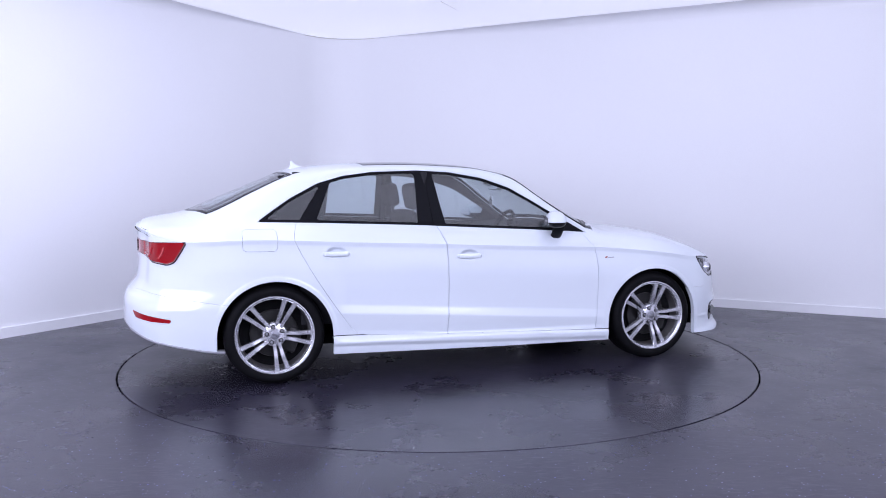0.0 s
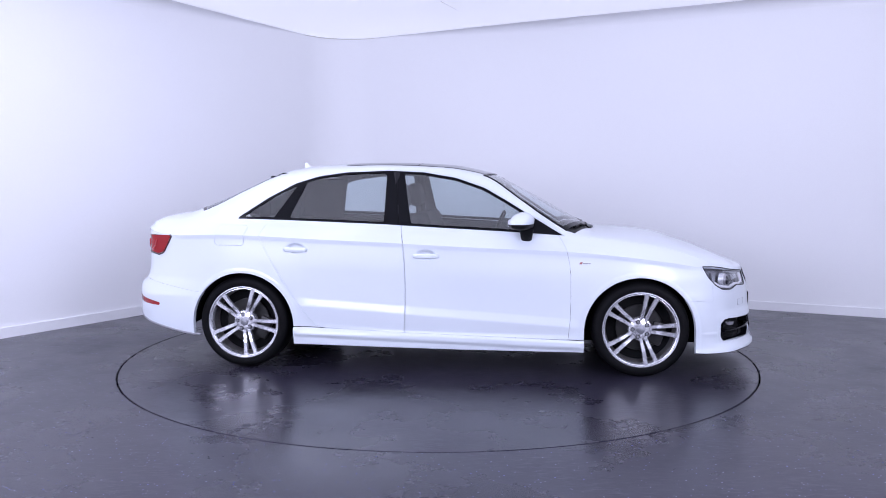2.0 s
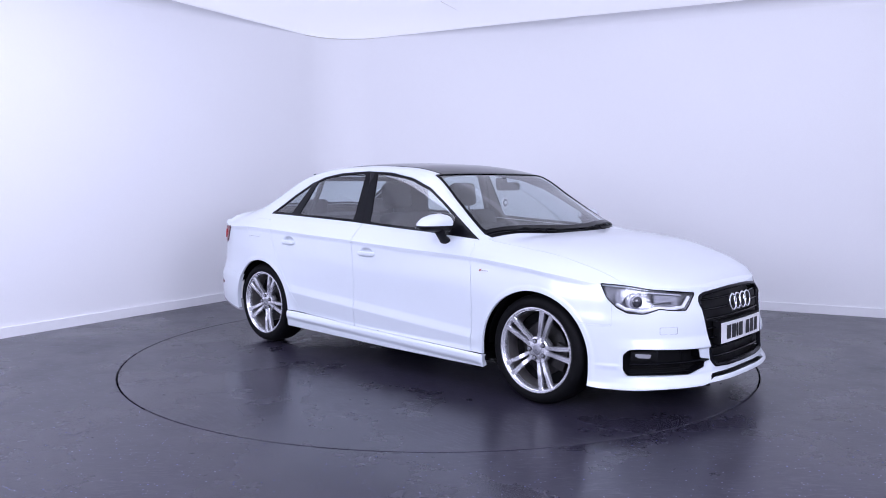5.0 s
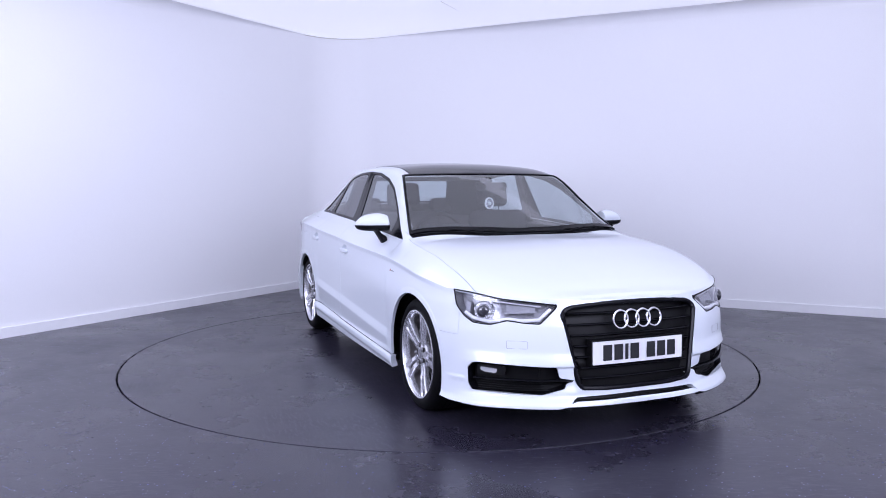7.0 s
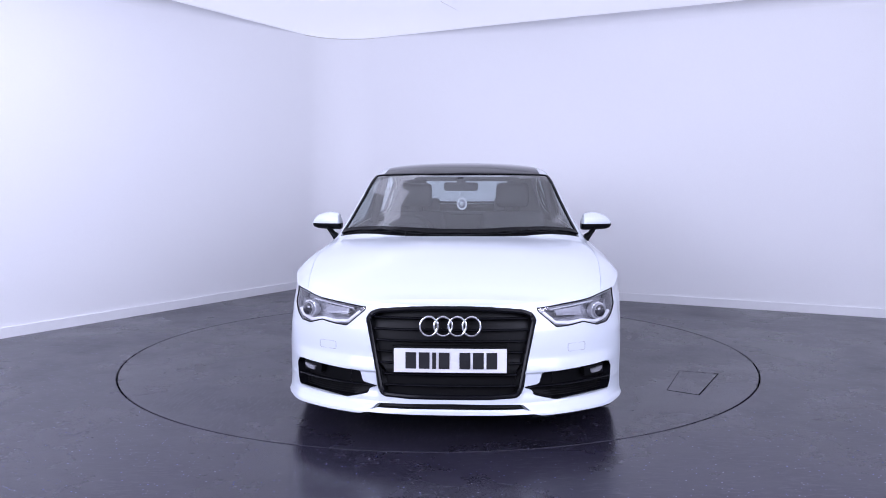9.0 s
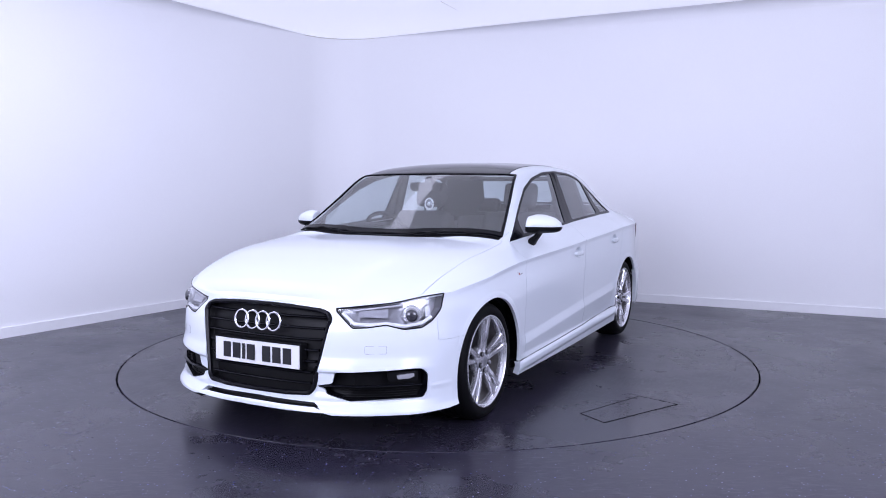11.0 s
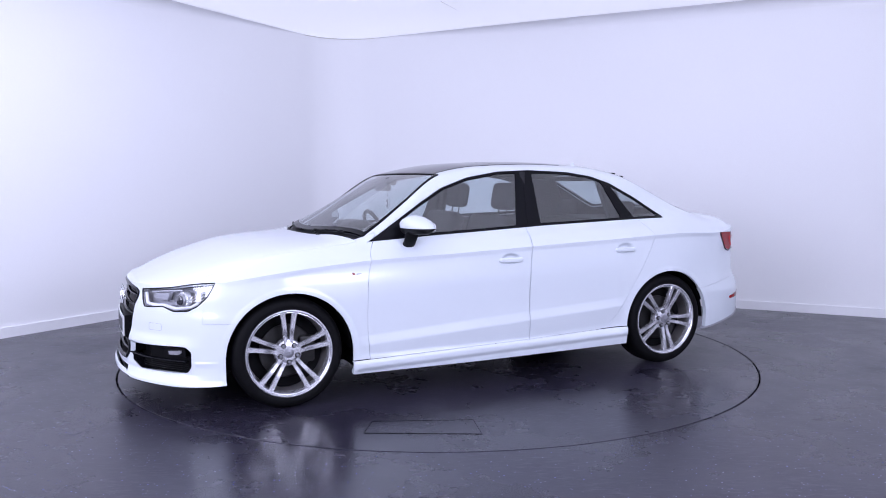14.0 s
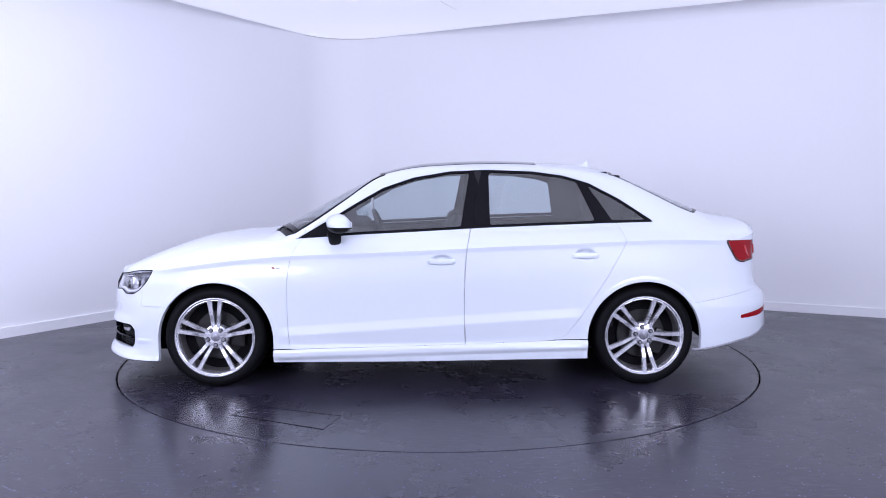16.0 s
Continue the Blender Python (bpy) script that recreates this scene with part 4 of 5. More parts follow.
        for i in range(len(low)):
            j = (i + 1) % len(low)
            bm.faces.new((c0[i], c0[j], c1[j], c1[i]))
        part("lamp_case", bm, M_LAMPBACK, lamp, smooth=True)
        part("lamp_seal", bar([put(a, z, .001) for a, z in low], .0034, 1.0, 6, True), M_SATIN, lamp, smooth=True)
        # projector
        c = put(.83, .628, .04)
        d = (put(.83, .628, 0) - c).normalized() * .6 + Vector((.4, 0, 0))
        mt = look(c, c + d)
        for rad, depth, mat, nm in ((.047, .03, M_SILVER, "projector_bezel"), (.038, .044, M_GREY, "projector_shroud")):
            bm = bmesh.new()
            bmesh.ops.create_cone(bm, cap_ends=True, segments=28, radius1=rad, radius2=rad * .9, depth=depth, matrix=mt @ pose(0, 0, -depth / 2, 180))
            smooth_bevel(bm, .003)
            part(nm, bm, mat, lamp, smooth=True)
        bm = bmesh.new()
        bmesh.ops.create_uvsphere(bm, u_segments=24, v_segments=12, radius=1, matrix=mt @ Matrix.LocRotScale((0, 0, -.042), None, (.030, .030, .016)))
        part("projector_lens", bm, M_LENS, lamp, smooth=True)
        # inner reflector bowls and the light strip
        for a0, a1, z0, z1, nm in ((.55, .70, .622, .646, "indicator_reflector"), (.905, .935, .60, .66, "outer_reflector")):
            bm = prism([(a0, z0), (a1, z0 - .006), (a1, z1 + .012), (a0, z1)], .022, .045, lambda a, z, d: put(a, z, d), .006)
            part(nm, bm, M_GREY, lamp, smooth=True)
        strip = [(.47, .640), (.53, .592), (.61, .586), (.69, .592), (.78, .578), (.88, .590), (.93, .615)]
        part("daylight_strip", bar([put(a, z, .016) for a, z in strip], .0095, 1.0, 8), M_STRIP, lamp, smooth=True)
        part("upper_strip", bar([put(a, z, .02) for a, z in [(.52, .650), (.62, .660), (.74, .672), (.80, .676)]], .005, 1.0, 8), M_SILVER, lamp, smooth=True)
        # lower intake with a fog lamp
        fog = panel("side_intake", fg, [M_SATIN], CAR, mirror=mir, flange=0, shift=-.06, label="black side intake holding a fog lamp")
        bm = bmesh.new()
        inner = drawn_in(FOG, .003)
        c0, c1 = [bm.verts.new(put(a, z, -.001)) for a, z in inner], [bm.verts.new(put(a, z, .065)) for a, z in inner]
        for i in range(len(FOG)):
            j = (i + 1) % len(FOG)
            bm.faces.new((c0[i], c0[j], c1[j], c1[i]))
        part("intake_reveal", bm, M_BLACK, fog, smooth=True)
        part("intake_blade", bar([put(a, z, .008) for a, z in [(.365, .298), (.43, .300), (.55, .302), (.70, .303), (.86, .300)]], .016, .35), M_BLACK, fog, smooth=True)
        for k in range(5):
            z = .245 + .011 * k
            part("mesh_bar", bar([put(a, z, .035) for a in (.47, .58, .70, .85)], .0018, 1, 6), M_SATIN, fog)
        bm = prism(rounded([(.70, .318), (.850, .316), (.845, .366), (.69, .364)], .012), .022, .05, put, .003)
        fl = part("fog_lamp", bm, M_SATIN, fog, smooth=True)
        bm = prism(rounded([(.742, .330), (.800, .332), (.824, .342), (.822, .357), (.735, .350)], .006), .015, .024, put)
        part("fog_lens", bm, M_FOGLENS, fl)
        # washer flap and towing cover outlines
        for a0, a1, z0, z1, nm in ((.585, .69, .455, .492, "washer_cover"),):
            rect = rounded([(a0, z0), (a1, z0), (a1, z1), (a0, z1)], .008)
            part(nm, bar([put(a, z, -.0002) for a, z in rect], .0011, 1, 5, True), M_JOINT, CAR)
        # splitter edge under the bumper
        part("splitter", bar([put(a, .166, .016) for a in np.linspace(.38, 1.02, 14)], .012, .35), M_SATIN, CAR, smooth=True)


def tail(ta, rf):
    for sg in (1, -1):
        mir = sg < 0
        lamp = panel("tail_light", ta, [M_RED, M_SATIN], CAR, mirror=mir, flange=.02, shift=.001, label="red tail light with a dark edge")

        def put(a, z, d):
            p = nose_like(a, z, d)
            return Vector((p[0], sg * p[1], p[2]))

        edge = [(a, z) for a, z in TAIL]
        part("lamp_edge", bar([put(a, z, -.001) for a, z in edge], .0065, 1, 6, True), M_REDDEEP, lamp, smooth=True)
        for pts in ([(4.72, .868), (4.735, .825), (4.76, .800)], [(4.82, .868), (4.835, .832), (4.86, .812), (4.93, .822), (5.0, .828)]):
            part("light_guide", bar([put(a, z, -.002) for a, z in pts], .006, 1, 6), M_REDLIGHT, lamp, smooth=True)
        panel("rear_reflector", rf, [M_RED, M_SATIN], CAR, mirror=mir, flange=.01, shift=.001, label="red reflector in the bumper")
        # grey diffuser edge under the bumper
        part("diffuser_edge", bar([put(a, float(wall_bottom(np.array([a]))[0]) - .006, .008) for a in np.linspace(4.36, 5.7, 24)], .014, .6), M_DIFF, CAR, smooth=True)


def nose_like(a, z, deep):
    p = wall_point(np.array([a]), np.array([z]))[0]
    q = wall_point(np.array([a + .01]), np.array([z]))[0]
    t = Vector((q[0] - p[0], q[1] - p[1])).normalized()
    n = Vector((-t.y, t.x)) * -1
    if n.dot(Vector((p[0], p[1]))) < 0:
        n = -n
    return (p[0] - n.x * deep, p[1] - n.y * deep, z)


# ---- wheels ----
def lathe(profile, segments=64):
    """Turns (radius, along) points about the wheel's axle, which lies on y."""
    bm = bmesh.new()
    rings = [[bm.verts.new((r * math.cos(2 * math.pi * k / segments), y, r * math.sin(2 * math.pi * k / segments))) for k in range(segments)] for r, y in profile]
    for a, b in zip(rings, rings[1:]):
        for k in range(segments):
            bm.faces.new((a[k], a[(k + 1) % segments], b[(k + 1) % segments], b[k]))
    return bm


def wheel(x, sg, turn):
    """y = 0 is the tyre's outer face; the wheel reaches inward."""
    w = new("wheel")
    w.parent = CAR
    w.matrix_basis = pose(x, sg * .872, WHEEL_Z, 0, 0, 0 if sg < 0 else 180) @ pose(0, 0, 0, 0, turn)
    # local: outward is -y
    prof = [(.236, .030), (.240, .012), (.247, .006), (.262, .001), (.280, .002), (.294, .010), (.304, .024), (.309, .040), (.3125, .060), (.3125, .165), (.309, .185), (.300, .205), (.280, .218), (.250, .220), (.232, .205)]
    tyre = part("tyre", lathe(prof, 72), M_RUBBER, w, "black rubber tyre", smooth=True)
    for k in range(3):
        part("tread_groove", lathe([(.3135, .085 + .03 * k), (.3129, .088 + .03 * k), (.3135, .091 + .03 * k)], 48), M_DARK, tyre)
    part("rim", lathe([(.245, .020), (.2460, .009), (.2435, .003), (.238, .0025), (.2345, .006), (.2325, .012), (.229, .014), (.226, .0135), (.2235, .018), (.221, .032), (.220, .045)], 72), M_ALLOY, w, "silver alloy rim", smooth=True)
    part("barrel", lathe([(.2195, .044), (.219, .060), (.214, .11), (.216, .20), (.226, .21)], 56), M_BARREL, w, "silver inner barrel, coloured dark for the shade inside", smooth=True)
    # black sheet standing in for the darkness deep inside the wheel
    part("barrel_shade", lathe([(.213, .125), (.02, .135)], 40), M_DARK, w)
    part("brake_disc", lathe([(.150, .098), (.150, .108), (.06, .108), (.06, .085), (.02, .085)], 48), M_STEEL, w, "worn steel brake disc", smooth=True)
    part("caliper", box(.075, .165, .085, .135, -.075, .075, .015), M_STEEL, w, smooth=True)
    # five pairs of spokes
    for k in range(5):
        for side in (1, -1):
            bm = bmesh.new()
            rows = []
            for r, off, wd, y, dp in ((.040, .0155, .0125, .030, .030), (.075, .0165, .0125, .027, .030), (.112, .0195, .0130, .0245, .028), (.118, .0200, .0135, .0195, .032), (.150, .0235, .0140, .0175, .032), (.190, .0290, .0150, .0145, .030), (.217, .0330, .0160, .0125, .030), (.230, .0350, .0175, .0115, .028)):
                off *= side
                rows.append([bm.verts.new(c) for c in ((off - wd, y + .007, r), (off - wd * .72, y, r), (off + wd * .72, y, r), (off + wd, y + .007, r), (off + wd * .8, y + dp, r), (off - wd * .8, y + dp, r))])
            for a, b in zip(rows, rows[1:]):
                for j in range(6):
                    bm.faces.new((a[j], a[(j + 1) % 6], b[(j + 1) % 6], b[j]))
            bm.faces.new(rows[0])
            bm.faces.new(rows[-1][::-1])
            bmesh.ops.rotate(bm, verts=bm.verts[:], cent=(0, 0, 0), matrix=Matrix.Rotation(2 * math.pi * k / 5, 3, "Y"))
            part("spoke", bm, M_ALLOY, w, smooth=True)
    part("hub", lathe([(.0, .024), (.034, .024), (.052, .027), (.072, .034), (.078, .045), (.078, .075)], 40), M_ALLOY, w, smooth=True)
    cap = part("centre_cap", lathe([(.0, .0175), (.022, .0175), (.027, .020), (.028, .026)], 28), M_CAP, w, "grey centre cap with a plain emblem", smooth=True)
    for k in range(4):
        pts = [(-.0123 + .0082 * k + .0056 * math.cos(2 * math.pi * i / 14), .0172, .0056 * math.sin(2 * math.pi * i / 14)) for i in range(14)]
        bm = bmesh.new()
        for i in range(14):
            p, q = Vector(pts[i]), Vector(pts[(i + 1) % 14])
            c = Vector((-.0123 + .0082 * k, .0172, 0))
            bm.faces.new([bm.verts.new(v) for v in (p, q, q + (c - q) * .3, p + (c - p) * .3)])
        part("emblem_ring", bm, M_CHROME, cap)
    for k in range(5):
        t = 2 * math.pi * (k + .5) / 5
        bm = bmesh.new()
        bmesh.ops.create_cone(bm, cap_ends=True, segments=10, radius1=.0098, radius2=.0088, depth=.022, matrix=pose(.050 * math.sin(t), .022, .050 * math.cos(t), 90))
        smooth_bevel(bm, .0015, 1)
        part("wheel_bolt", bm, M_CAP, w, smooth=True)
        # dark disc round each bolt gives the shade of a sunk pocket
        bm = bmesh.new()
        bmesh.ops.create_cone(bm, cap_ends=True, segments=16, radius1=.0138, radius2=.0138, depth=.012, matrix=pose(.050 * math.sin(t), .0285, .050 * math.cos(t), 90))
        part("bolt_pocket_shade", bm, M_STEEL, w)
    bm = bmesh.new()
    bmesh.ops.create_cone(bm, cap_ends=True, segments=8, radius1=.004, radius2=.003, depth=.03, matrix=pose(.205, .03, .03, 90))
    part("valve", bm, M_SATIN, w)
    return w


def wheels():
    for x, sg, turn in ((WHEEL_X, 1, 0), (WHEEL_X, -1, 18), (-WHEEL_X, 1, 25), (-WHEEL_X, -1, 25)):
        wheel(x, sg, turn)
        # inner arch
        cx = ARCH_X[0] if x > 0 else ARCH_X[1]
        bm = bmesh.new()
        n = 24
        rows = []
        for y in (.835, .60):
            rr = ARCH_R + .004 if y > .7 else ARCH_R + .03
            rows.append([bm.verts.new((cx + rr * math.cos(math.pi * i / n), sg * y, .30 + rr * math.sin(math.pi * i / n))) for i in range(n + 1)])
        for i in range(n):
            bm.faces.new((rows[0][i], rows[0][i + 1], rows[1][i + 1], rows[1][i]))
        bm.faces.new([rows[1][i] for i in range(n + 1)])
        part("arch_liner", bm, M_DARK, CAR, smooth=True)


# ---- fittings ----
def mirror_unit(sg):
    m = new("door_mirror")
    m.parent = CAR
    m.matrix_basis = pose(0, 0, 0)
    # shell: sections from the inner end outward
    secs = [(.785, .045, .034, .988), (.80, .070, .060, 1.003), (.85, .083, .067, 1.009), (.90, .083, .062, 1.007), (.945, .076, .051, 1.002), (.972, .056, .034, .997), (.984, .026, .014, .994)]
    top, low, rows = [], [], []
    nseg = 22
    bm = bmesh.new()
    for y, rx, rz, zc in secs:
        ring = []
        for k in range(nseg):
            t = 2 * math.pi * k / nseg
            cx, sz = math.cos(t), math.sin(t)
            px = .560 + .25 * (.86 - y) + (rx * .92 * max(cx, 0) - rx * .85 * max(-cx, 0)) * (1 if sz > 0 else .92)
            pz = zc - .010 + (rz * abs(sz) ** .8 * (1 if sz > 0 else -.75))
            ring.append(bm.verts.new((px, sg * y, pz)))
        rows.append(ring)
    for a, b in zip(rows, rows[1:]):
        for k in range(nseg):
            bm.faces.new((a[k], a[(k + 1) % nseg], b[(k + 1) % nseg], b[k]))
    bm.faces.new(rows[0][::-1])
    bm.faces.new(rows[-1])
    low = bm.copy()
    # white upper cap, black lower shell, parted at a slightly falling line
    for b, keep in ((bm, 1), (low, -1)):
        g = b.verts[:] + b.edges[:] + b.faces[:]
        bmesh.ops.bisect_plane(b, geom=g, plane_co=(.6, 0, .990), plane_no=(.0, 0, keep), clear_inner=True)
        es = [e for e in b.edges if e.is_boundary]
        bmesh.ops.edgeloop_fill(b, edges=es)
    part("mirror_cap", bm, M_WHITE, m, "white painted mirror cap", smooth=True)
    bmesh.ops.scale(low, verts=low.verts[:], vec=(.985, 1, 1), space=Matrix.Translation((-.58, 0, -.986)))
    part("mirror_shell", low, M_SATIN, m, "black plastic lower mirror shell", smooth=True)
    # glass facing back
    bm = prism(rounded([(.81, .975), (.955, .978), (.945, 1.022), (.82, 1.035)], .02), .490, .498, lambda y, z, d: (d + .25 * (.86 - y), sg * y, z - .003))
    part("mirror_glass", bm, M_CHROME, m)
    # arm down to the door
    bm = bmesh.new()
    rows = []
    for y, z, hx, hz in ((.872, .966, .046, .016), (.852, .944, .042, .026), (.832, .914, .038, .032), (.805, .900, .036, .030)):
        rows.append([bm.verts.new((.585 + hx * math.cos(2 * math.pi * k / 14), sg * y, z + hz * math.sin(2 * math.pi * k / 14) - .01)) for k in range(14)])
    for a, b in zip(rows, rows[1:]):
        for k in range(14):
            bm.faces.new((a[k], a[(k + 1) % 14], b[(k + 1) % 14], b[k]))
    bm.faces.new(rows[0][::-1])
    bm.faces.new(rows[-1])
    part("mirror_arm", bm, M_SATIN, m, smooth=True)


def fittings():
    for sg in (1, -1):
        mirror_unit(sg)
        # small badge on the front wing: a red mark and a silver bar
        y = skin_y(.94, .742)
        m0, b0, b1 = (.940, .884, .936) if sg > 0 else (.921, .945, .993)
        b = part("wing_badge", prism([(m0, .735), (m0 + .018, .735), (m0 + .023, .749), (m0 + .010, .749)], y - .006, y + .0015, lambda a, z, d: (a, sg * d, z)), M_REDMARK, CAR, "small dark red and silver wing badge")
        part("badge_bar", prism([(b0, .737), (b1, .737), (b1, .743), (b0, .743)], y - .006, y + .0012, lambda a, z, d: (a, sg * d, z)), M_SILVER, b)
    # shark-fin aerial
    prof = [(-1.16, 1.352), (-1.03, 1.352 + .016), (-1.06, 1.376), (-1.095, 1.392), (-1.115, 1.412), (-1.125, 1.412), (-1.122, 1.39), (-1.135, 1.366)]
    bm = bmesh.new()
    rows = []
    for y, k in ((-.022, .0), (-.008, .8), (0, 1.0), (.008, .8), (.022, .0)):
        rows.append([bm.verts.new((x, y, 1.350 + (z - 1.352) * max(k, .05))) for x, z in prof])
    for a, b in zip(rows, rows[1:]):
        for i in range(len(prof)):
            j = (i + 1) % len(prof)
            bm.faces.new((a[i], a[j], b[j], b[i]))
    part("roof_aerial", bm, M_WHITE, CAR, smooth=True)
    # wipers at the foot of the screen
    for y0, y1 in ((-.60, .02), (.08, .60)):
        pts = []
        for i in range(12):
            y = y0 + (y1 - y0) * i / 11
            x = float(screen_base(np.array(y))) + .006
            pts.append((x, y, upper_z(x, y) + .003))
        wp = part("wiper", bar(pts, .0045, 1.3, 6), M_SATIN, CAR, "black wiper resting at the foot of the windscreen")
        ya = y0 + .40 * (y1 - y0)
        arm = [(float(screen_base(np.array(y))) + .03 + .02 * k, y, upper_z(float(screen_base(np.array(y))) + .03 + .02 * k, y) - .004) for k, y in enumerate((pts[5][1], ya + .10, ya + .22))]
        part("wiper_arm", bar([pts[5], *arm], .006, .8, 6), M_SATIN, wp)
    # underside
    part("underbody", box(-1.70, 1.90, -.62, .62, .19, .26, .02), M_DARK, CAR, "black underbody")
    part("floor_pan", box(-.93, .93, -.84, .84, .19, .24, .01), M_DARK, CAR)
    for x in (-WHEEL_X, WHEEL_X):
        part("axle", bar([(x, -.70, .30), (x, .70, .30)], .04, 1, 10), M_DARK, CAR)
    part("engine_bay", box(.98, 1.93, -.56, .56, .24, .66, .05), M_DARK, CAR)
    part("boot_floor", box(-2.00, -1.0, -.56, .56, .36, .80, .05), M_DARK, CAR)
    part("exhaust", bar([(-2.06, -.50, .345), (-1.7, -.48, .33)], .035, 1, 14), M_STEEL, CAR, smooth=True)


UPPER_ARCS = np.linspace(0, A_END, 220)
UPPER = upper_grid(UPPER_ARCS, np.linspace(0, NV - 1, 60))


def upper_z(x, y):
    i = int(np.abs(UPPER[:, 0, 0] - x).argmin())
    return float(np.interp(-abs(y), -UPPER[i, :, 1], UPPER[i, :, 2]))


# ---- inside ----
def cushion(x0, x1, y0, y1, z0, z1, r, lean=0.0, seg=3):
    bm = box(x0, x1, y0, y1, z0, z1, r, seg)
    if lean:
        bmesh.ops.rotate(bm, verts=bm.verts[:], cent=((x0 + x1) / 2, 0, z0), matrix=Matrix.Rotation(radians(lean), 3, "Y"))
    return bm


def seat(x, y):
    s = new("front_seat")
    s.parent = CAR
    s.matrix_basis = pose(x, y, 0)
    part("seat_base", cushion(-.25, .28, -.25, .25, .36, .53, .06), M_SEAT, s, smooth=True)
    part("backrest", cushion(-.07, .07, -.235, .235, .48, 1.06, .065, -16), M_SEAT, s, smooth=True)
    part("bolster", cushion(-.05, .10, -.26, -.18, .52, .90, .035, -16), M_SEAT, s, smooth=True)
    part("bolster", cushion(-.05, .10, .18, .26, .52, .90, .035, -16), M_SEAT, s, smooth=True)
    hx = -.07 - math.tan(radians(16)) * .60
    part("headrest", cushion(hx - .045, hx + .055, -.125, .125, 1.07, 1.255, .05, -10, 4), M_SEAT, s, smooth=True)
    for k in (-.055, .055):
        part("headrest_post", bar([(hx + .01, k, 1.02), (hx, k, 1.10)], .006, 1, 8), M_SATIN, s)


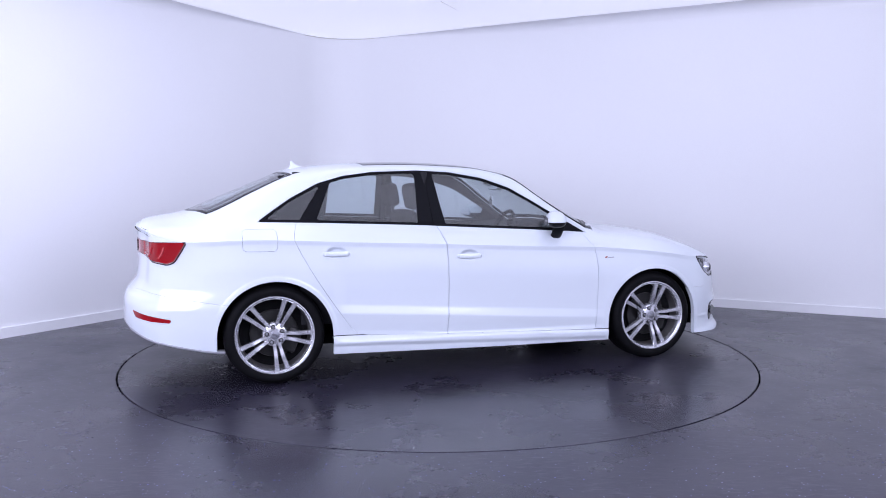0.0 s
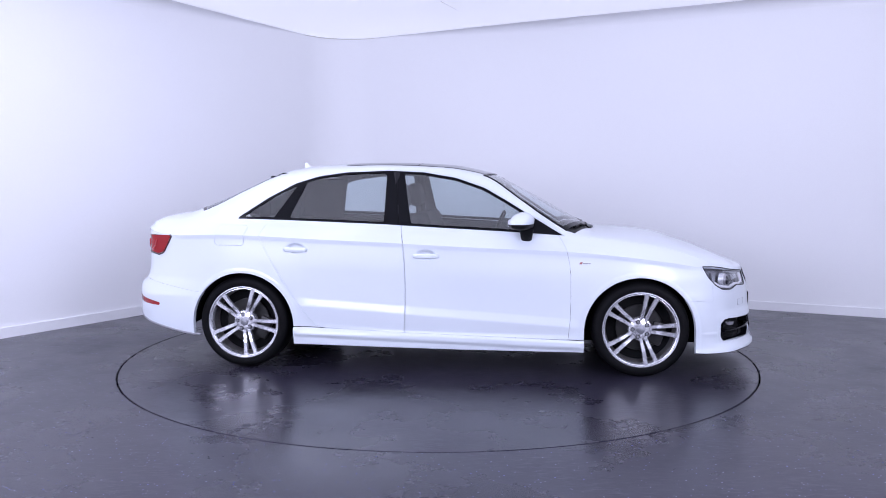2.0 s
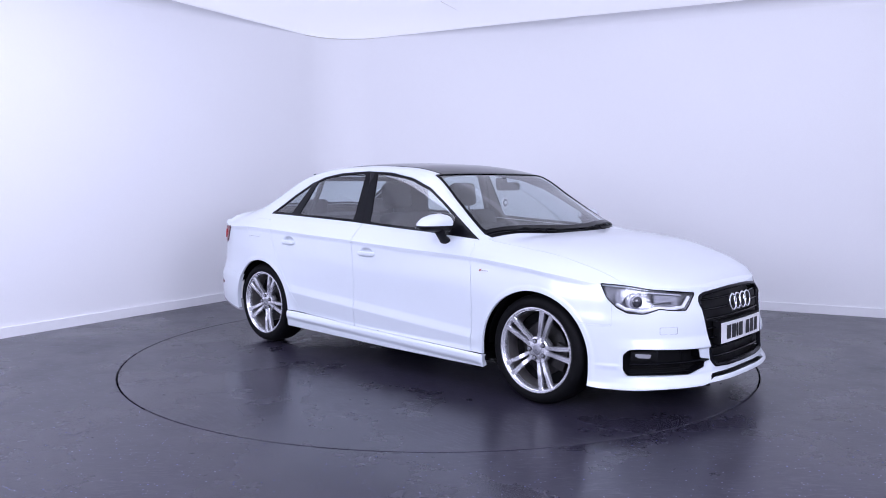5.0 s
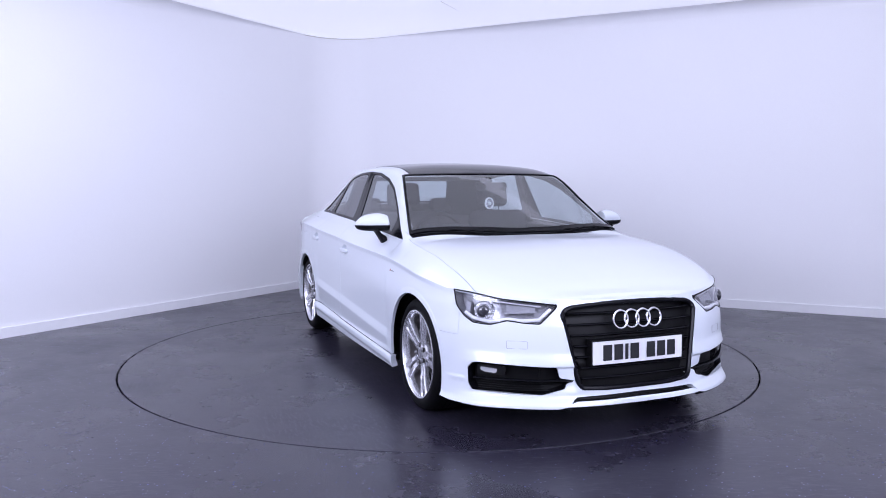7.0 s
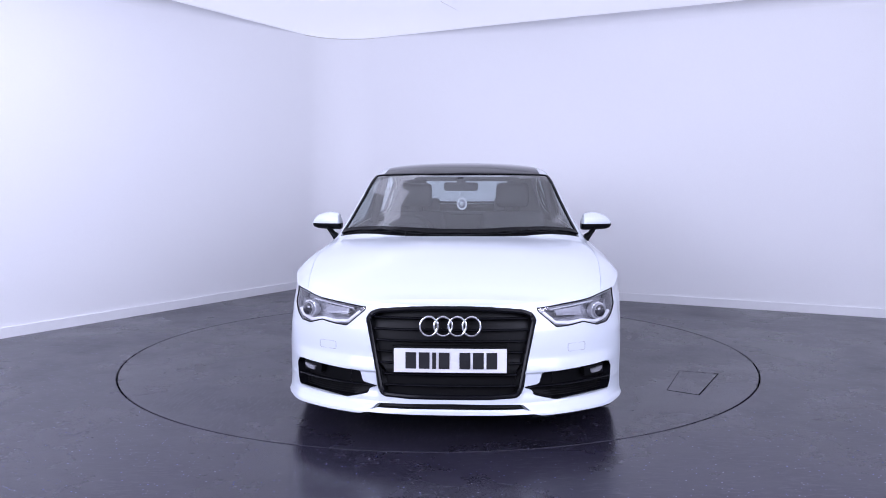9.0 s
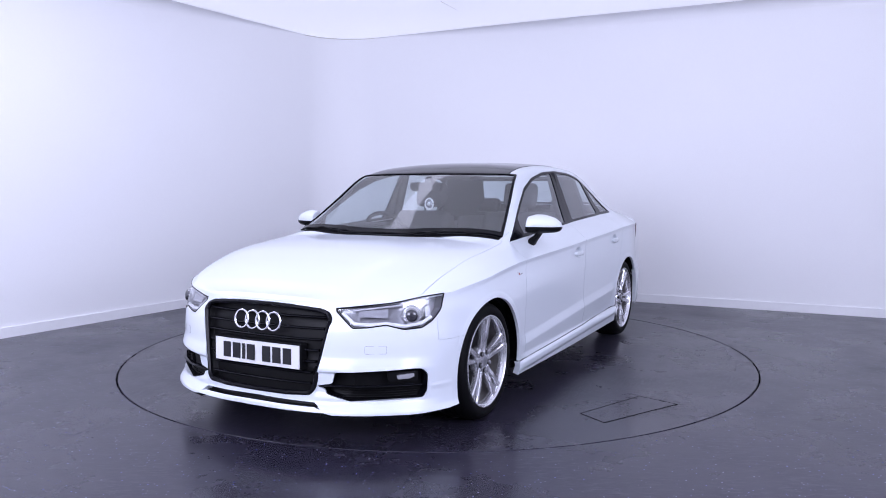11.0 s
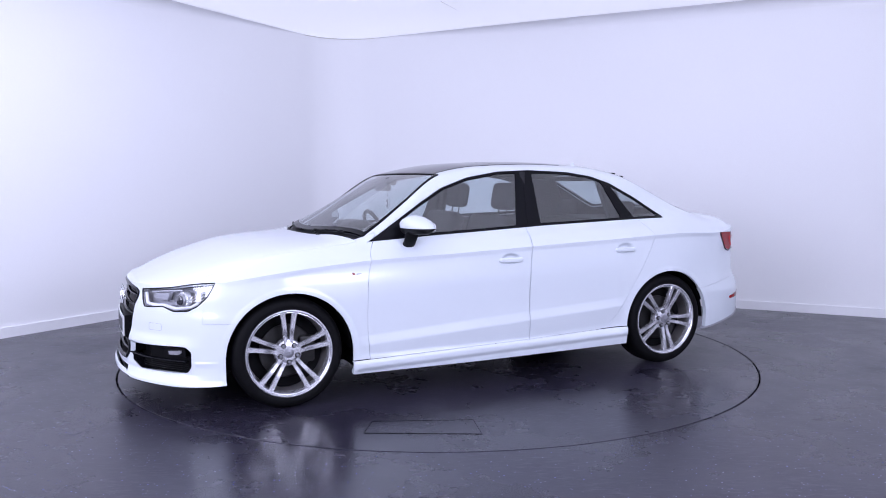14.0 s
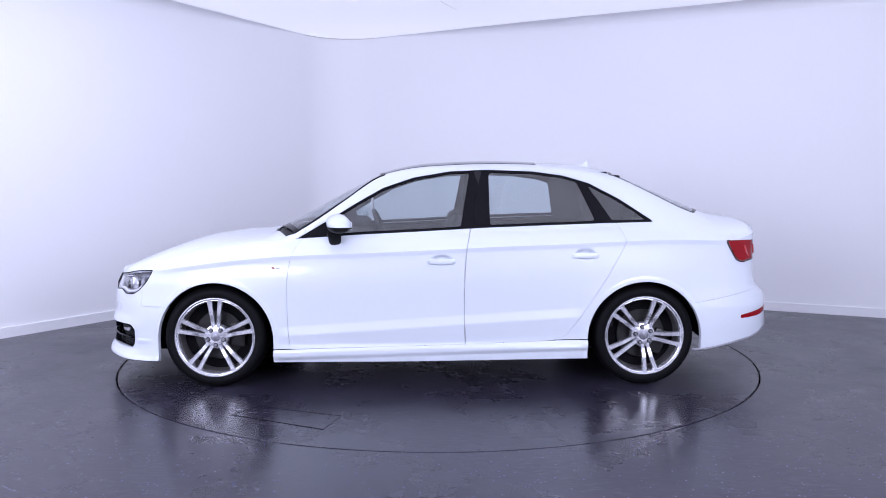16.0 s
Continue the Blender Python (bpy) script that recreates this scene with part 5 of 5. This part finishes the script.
def inside():
    for y in (.37, -.37):
        seat(-.06, y)
    rs = new("rear_seat")
    rs.parent = CAR
    part("bench", cushion(-1.10, -.62, -.62, .62, .38, .54, .06), M_SEAT, rs, smooth=True)
    part("bench_back", cushion(-1.14, -1.02, -.60, .60, .50, 1.00, .05, -20), M_SEAT, rs, smooth=True)
    for y in (.36, -.36):
        part("headrest", cushion(-1.34, -1.25, -.12 + y, .12 + y, 1.0, 1.12, .04, -8, 4), M_SEAT, rs, smooth=True)
    part("parcel_shelf", box(-1.80, -1.20, -.56, .56, .955, .985, .01), M_LINER, CAR)
    # dashboard with a hood over the dials
    bm = prism([(.98, .60), (.98, .86), (.90, .915), (.72, .945), (.52, .93), (.44, .88), (.46, .72), (.55, .60)], -.72, .72, lambda x, z, d: (x, d, z), .02)
    part("dashboard", bm, M_LINER, CAR, "dark soft-touch dashboard", smooth=True)
    part("dial_hood", cushion(.45, .62, -.52, -.22, .93, .985, .025), M_LINER, CAR, smooth=True)
    part("centre_console", box(-.25, .5, -.12, .12, .35, .60, .03), M_LINER, CAR, smooth=True)
    for sg in (1, -1):
        part("door_card", box(-1.15, .80, sg * .75 - .02, sg * .75 + .02, .35, .93, .015), M_LINER, CAR)
        part("pillar_trim", bar([(-.31, sg * .70, .95), (-.30, sg * .60, 1.32)], .03, 1, 8), M_LINER, CAR)
    # roof lining and the broad trim beside the rear window
    part("headliner", box(-1.16, .10, -.48, .48, 1.312, 1.326, .005), M_LINER, CAR)
    part("headliner_edge", box(-1.25, -1.15, -.46, .46, 1.268, 1.305, .012), M_LINER, CAR, smooth=True)
    for sg in (1, -1):
        quad = [Vector((-.99, sg * .66, .965)), Vector((-.93, sg * .555, 1.285)), Vector((-1.20, sg * .36, 1.275)), Vector((-1.34, sg * .40, .975))]
        nrm = (quad[1] - quad[0]).cross(quad[3] - quad[0]).normalized() * .012
        bm = bmesh.new()
        v0, v1 = [bm.verts.new(p + nrm) for p in quad], [bm.verts.new(p - nrm) for p in quad]
        bm.faces.new(v0)
        bm.faces.new(v1[::-1])
        for i in range(4):
            j = (i + 1) % 4
            bm.faces.new((v0[i], v1[i], v1[j], v0[j]))
        smooth_bevel(bm, .006)
        part("rear_pillar_trim", bm, M_LINER, CAR, smooth=True)
    sw = new("steering_wheel")
    sw.parent = CAR
    sw.matrix_basis = pose(.355, -.365, .878, 0, -68, 0)
    pts = [(.182 * math.cos(2 * math.pi * i / 40), .182 * math.sin(2 * math.pi * i / 40), 0) for i in range(40)]
    part("wheel_rim", bar(pts, .0145, 1, 8, True), M_SATIN, sw, smooth=True)
    part("wheel_boss", cushion(-.06, .06, -.07, .07, -.03, .02, .03), M_SATIN, sw, smooth=True)
    for t in (90, -90, 180):
        c, s_ = math.cos(radians(t)), math.sin(radians(t))
        part("wheel_spoke", bar([(.05 * c, .05 * s_, -.01), (.178 * c, .178 * s_, 0)], .014, .6, 8), M_SILVER, sw, smooth=True)
    # mirror on the screen
    im = part("interior_mirror", prism(rounded([(-.115, 1.205), (.115, 1.205), (.118, 1.262), (-.118, 1.262)], .026), .395, .425, lambda y, z, d: (d + .03, y, z - .005), .006), M_SATIN, CAR, "dark interior mirror on the windscreen", smooth=True)
    part("mirror_stalk", cushion(.345, .415, -.03, .03, 1.240, 1.292, .018), M_SATIN, im, smooth=True)
    part("mirror_pane", prism(rounded([(-.105, 1.212), (.105, 1.212), (.108, 1.255), (-.108, 1.255)], .02), .3935, .3948, lambda y, z, d: (d + .03, y, z - .005)), M_CHROME, im)


def freshener():
    """A round pendant on a cord below the interior mirror."""
    f = tagged(new("air_freshener"), "round silver-rimmed air freshener hanging from the interior mirror", "air freshener")
    bm = bmesh.new()
    bmesh.ops.create_cone(bm, cap_ends=True, segments=28, radius1=.027, radius2=.027, depth=.008, matrix=pose(.41, .005, 1.113, 0, 90))
    smooth_bevel(bm, .003)
    part("disc", bm, M_GREY, f, smooth=True)
    pts = [(.41, .005 + .030 * math.cos(2 * math.pi * i / 30), 1.113 + .036 * math.sin(2 * math.pi * i / 30)) for i in range(30)]
    bm = bar(pts, .006, 1, 8, True)
    part("rim", bm, M_PLATE, f, smooth=True)
    bm = bmesh.new()
    bmesh.ops.create_uvsphere(bm, u_segments=14, v_segments=8, radius=.013, matrix=pose(.413, .005, 1.113))
    part("emblem", bm, M_PLATE, f, smooth=True)
    part("cord", bar([(.41, .005, 1.150), (.41, .003, 1.21)], .0015, 1, 6), M_SATIN, f)
    return f


body_panels()
wheels()
fittings()
inside()
PENDANT = freshener()


# ---- what moves ----
room()
TABLE = floor_and_table()


def heading(t):
    """The turntable's angle in degrees: a steady turn, easing slightly."""
    u = (t - 8) / 8
    return -80.925 - 98.908 * u - 0.785 * (u * u - 0.3) + 3.2936 * (u ** 3 - 0.6 * u)


def motions():
    ts = [i * 0.5 for i in range(33)]
    walk(TABLE, [(t, pose(0, 0, 0, 0, 0, heading(t))) for t in ts])
    walk(PENDANT, [(t, pose(0, 0, 0, 0, 0, heading(t)) @ pose(CAR_X, CAR_Y, 0)) for t in ts])
    walk(CAR, [(t, pose(0, 0, 0, 0, 0, heading(t)) @ pose(CAR_X, CAR_Y, 0)) for t in ts])


motions()
